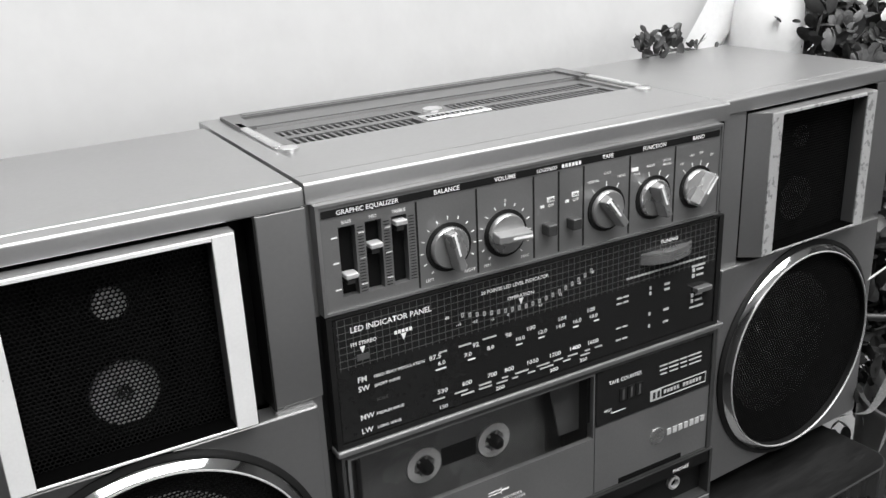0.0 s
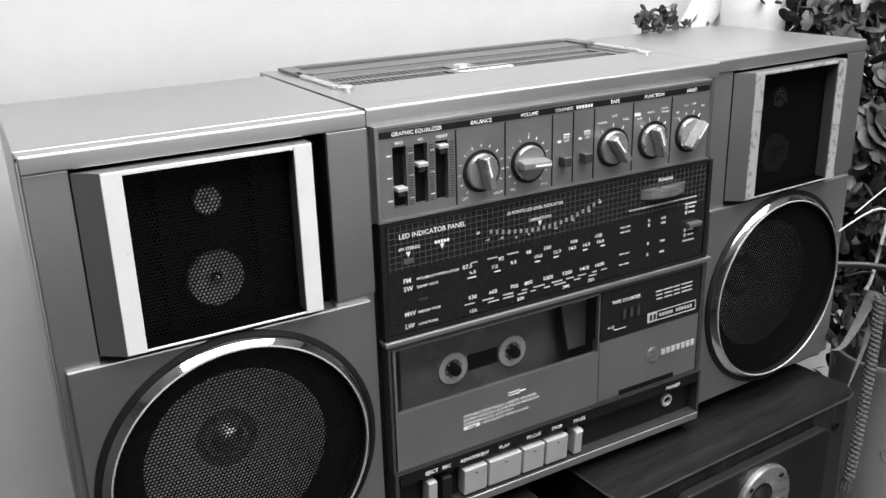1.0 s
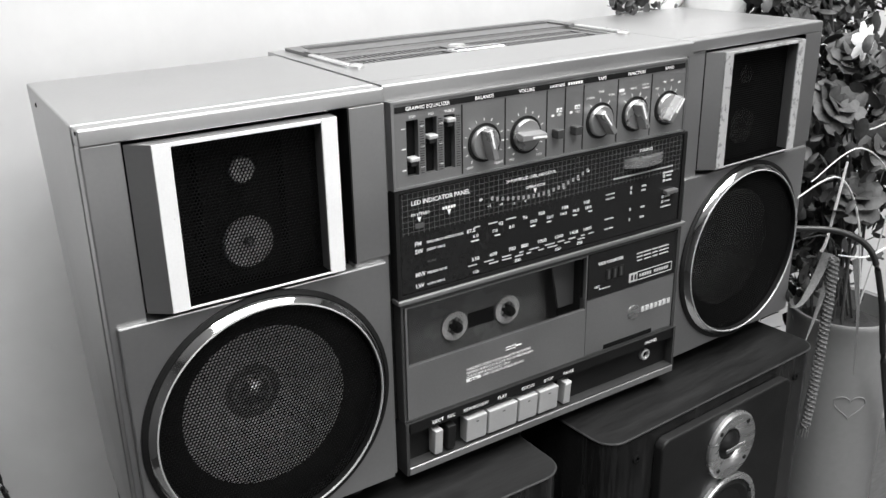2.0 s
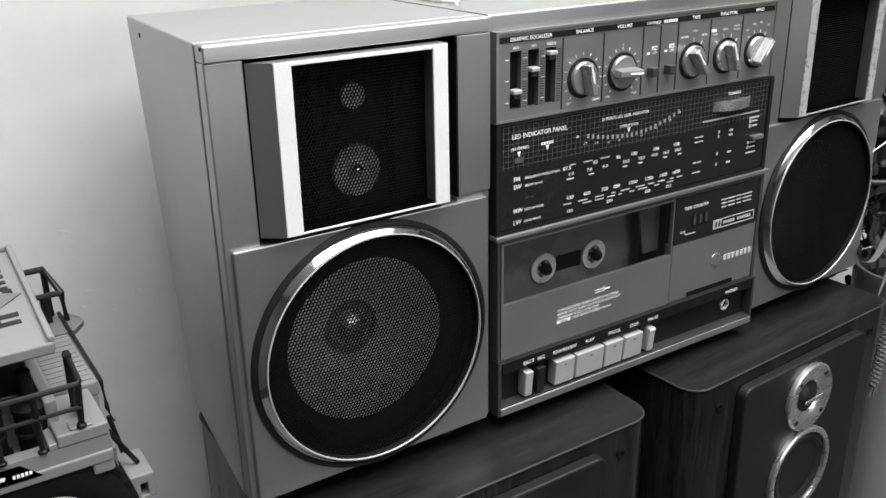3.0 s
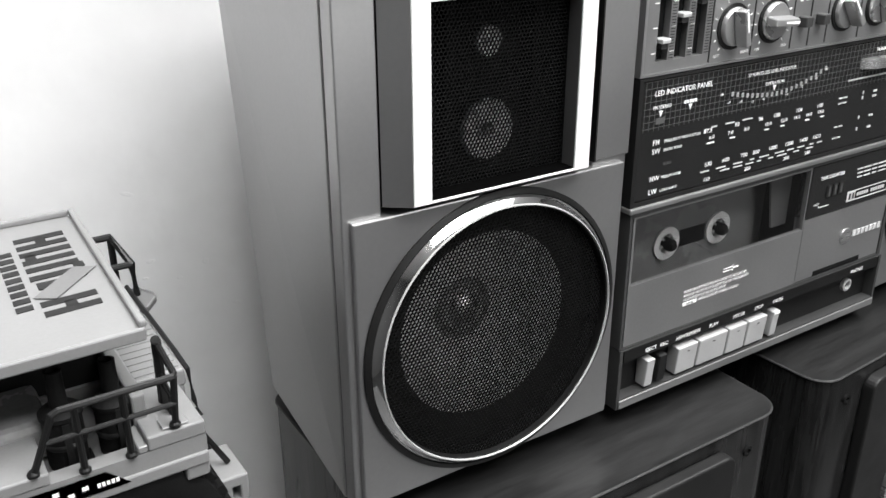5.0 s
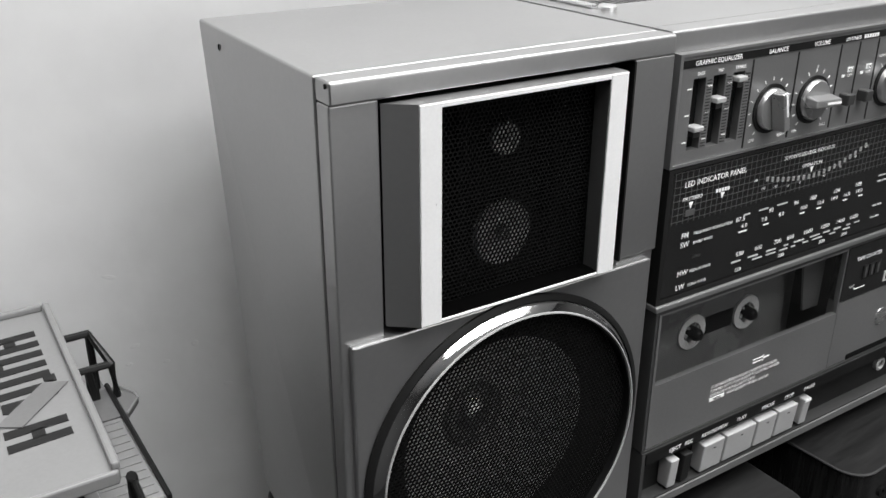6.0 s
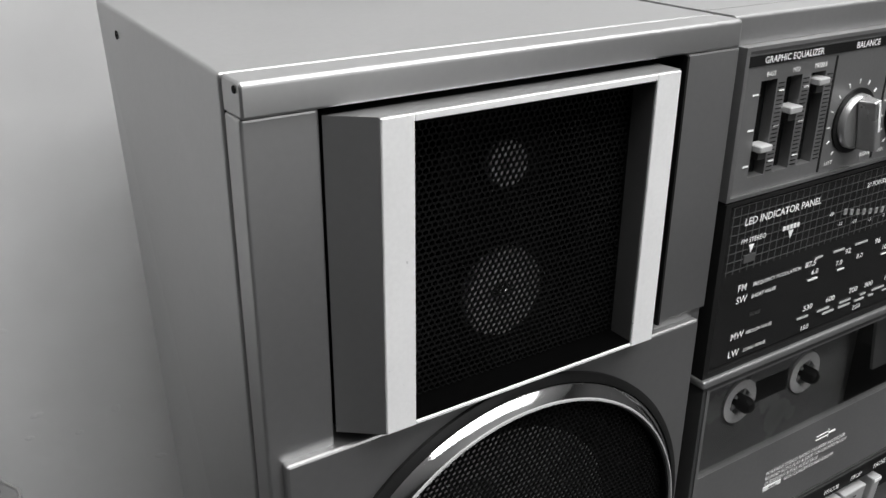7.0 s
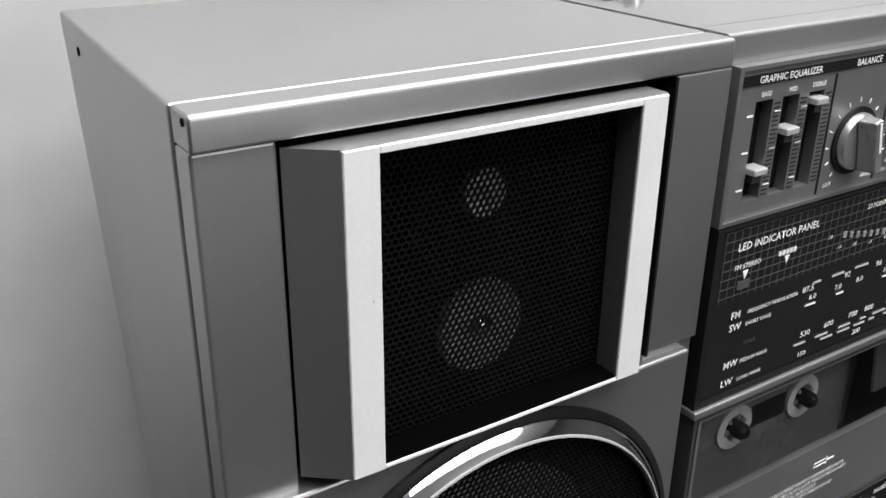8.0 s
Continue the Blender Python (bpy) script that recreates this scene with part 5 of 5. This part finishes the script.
for p in ((0.4130, 0.014, 0.5420), (0.4420, -0.004, 0.5130), (0.4200, 0.060, 0.5860)):
    bm = bmesh.new()
    for k in range(6):
        m = Matrix.Translation(p) @ Matrix.Rotation(math.tau * k / 6 + p[0] * 40, 4, "Y") @ Matrix.Rotation(radians(-25), 4, "X")
        petal_mesh(bm, m, 0.0150, 0.0050, 0.003, 0.001, n=4)
    part("white_flower", bm, WHITE_PETAL, bouquet, "white lily-like flower")

jar = thing("white_jar", (0.378, 0.126, 0.0), "white glazed jar standing behind the flowers", "jar")
part("jar_body", turned([(0, 0), (0.018, 0.0), (0.020, 0.01), (0.0235, 0.30), (0.0235, 0.570), (0.0220, 0.588), (0.016, 0.598), (0, 0.601)], (0.378, 0.126, 0.0), axis="z", n=48), WHITE_JAR, jar, smooth=True)
tissue = thing("tissue_paper", (0.350, 0.1455, 0.0), "crumpled white tissue paper tucked against the wall", "paper")
bm = bmesh.new()
rows = []
for i in range(26):
    u = i / 25
    row = []
    for j in range(13):
        s = j / 12 - 0.5
        x = 0.341 + 0.75 * max(0.0, 0.66 * u - 0.545) + s * (0.060 - 0.008 * u) + 0.004 * math.sin(23 * u + 5 * s)
        y = 0.1455 + 0.0045 * math.sin(14 * s + 2.5 * u)
        row.append(bm.verts.new((x, y + 0.0025 * math.sin(40 * u + 9 * s), (0.650 + 0.012 * math.sin(8 * s)) * u)))
    rows.append(row)
for a, b in zip(rows, rows[1:]):
    for j in range(12):
        bm.faces.new((a[j], a[j + 1], b[j + 1], b[j])).smooth = True
bmesh.ops.solidify(bm, geom=bm.faces[:], thickness=0.0006)
part("sheet", bm, TISSUE, tissue, smooth=True)

sprig = thing("leaf_sprig", (0.300, 0.142, TOP), "dark dried leaf sprig drooping behind the stereo", "leaves")
bm = bmesh.new()
r2 = random.Random(4)
for p, n, sp in (((0.2830, 0.140, 0.566), 30, 0.0042), ((0.3030, 0.140, 0.568), 24, 0.0036), ((0.3270, 0.138, 0.560), 14, 0.0034)):
    leaf_bunch(bm, p, n, sp, 0.0075, r2)
part("leaves", bm, LEAF, sprig)
part("twig", rod(smooth_path([(0.280, 0.138, 0.560), (0.310, 0.138, 0.563), (0.335, 0.136, 0.558), (0.385, 0.120, 0.540)], 5), 0.0010, n=6), LEAF, sprig)

cord = thing("woven_cord", (0.3920, -0.010, 0.245), "pale woven cord with a frayed end hanging before the vase", "cord")
for k in range(3):
    pts = []
    for i in range(105):
        u = i / 104
        a = math.tau * (13 * u + k / 3)
        pts.append((0.3925 - 0.013 * u ** 2 + 0.0022 * math.cos(a), -0.004 - 0.004 * u + 0.0020 * math.sin(a), 0.385 - 0.140 * u))
    part("strand", rod(pts, 0.0025, n=6), CORD, cord)
bm = bmesh.new()
for k in range(9):
    a = math.tau * k / 9
    tube(bm, [(0.3797 + 0.0025 * math.cos(a), -0.008 + 0.0025 * math.sin(a), 0.2455), (0.3780 + 0.004 * math.cos(a), -0.008 + 0.004 * math.sin(a), 0.236)], 0.0008, n=5, tip=0.4)
part("tassel", bm, CORD, cord)

fronds = thing("dry_grass_blades", (VX, VY, 0.306), "thin dry pale grass blades arching out of the vase", "grass")
for pts, r, mat in (([(0.4450, 0.000, 0.315), (0.4300, 0.002, 0.400), (0.4000, 0.006, 0.445), (0.3620, 0.014, 0.434)], 0.0010, STEM),
                    ([(0.4600, 0.010, 0.320), (0.4700, 0.004, 0.420), (0.4200, 0.004, 0.465), (0.3720, 0.010, 0.446)], 0.0008, STEM),
                    ([(0.3900, 0.006, 0.388), (0.3925, 0.004, 0.400), (0.4010, 0.002, 0.458)], 0.0015, STEM),
                    ([(0.4800, -0.004, 0.330), (0.4700, -0.006, 0.470), (0.4200, 0.000, 0.480)], 0.0008, STEM),
                    ([(0.4500, -0.010, 0.382), (0.4200, -0.012, 0.382), (0.3940, -0.006, 0.388)], 0.0010, STEM),
                    ([(0.4300, 0.010, 0.330), (0.4000, 0.004, 0.395), (0.3640, 0.006, 0.404)], 0.0009, LEAF)):
    part("blade", rod(smooth_path(pts, 7), r, n=6, tip=0.6), mat, fronds)
for pts, r in (([(0.3960, 0.004, 0.386), (0.3760, 0.000, 0.366), (0.3560, -0.004, 0.356), (0.3380, -0.006, 0.360)], 0.0042), ([(0.3950, 0.000, 0.372), (0.3800, -0.004, 0.345), (0.3640, -0.008, 0.325)], 0.0026), ([(0.4040, -0.014, 0.385), (0.4060, -0.022, 0.340), (0.4060, -0.026, 0.290)], 0.0040)):
    part("leaf_blade", rod(smooth_path(pts, 6), r, n=8, flat=0.12, tip=0.15), CORD, fronds)

cable = thing("black_cable", (0.46, -0.06, 0.0), "black cable looping down in front of the vase", "cable")
part("sheath", rod(smooth_path([(0.360, 0.010, 0.412), (0.385, -0.010, 0.410), (0.402, -0.026, 0.396), (0.412, -0.034, 0.360), (0.428, -0.036, 0.300), (0.462, -0.034, 0.215), (0.490, -0.040, 0.100), (0.500, -0.060, 0.003), (0.560, -0.100, 0.003)], 8), 0.0024, n=10), CABLE, cable, smooth=True)
# the hanging bits lean against the vase
for loose in (cord, fronds, cable):
    loose.location.x -= 0.010
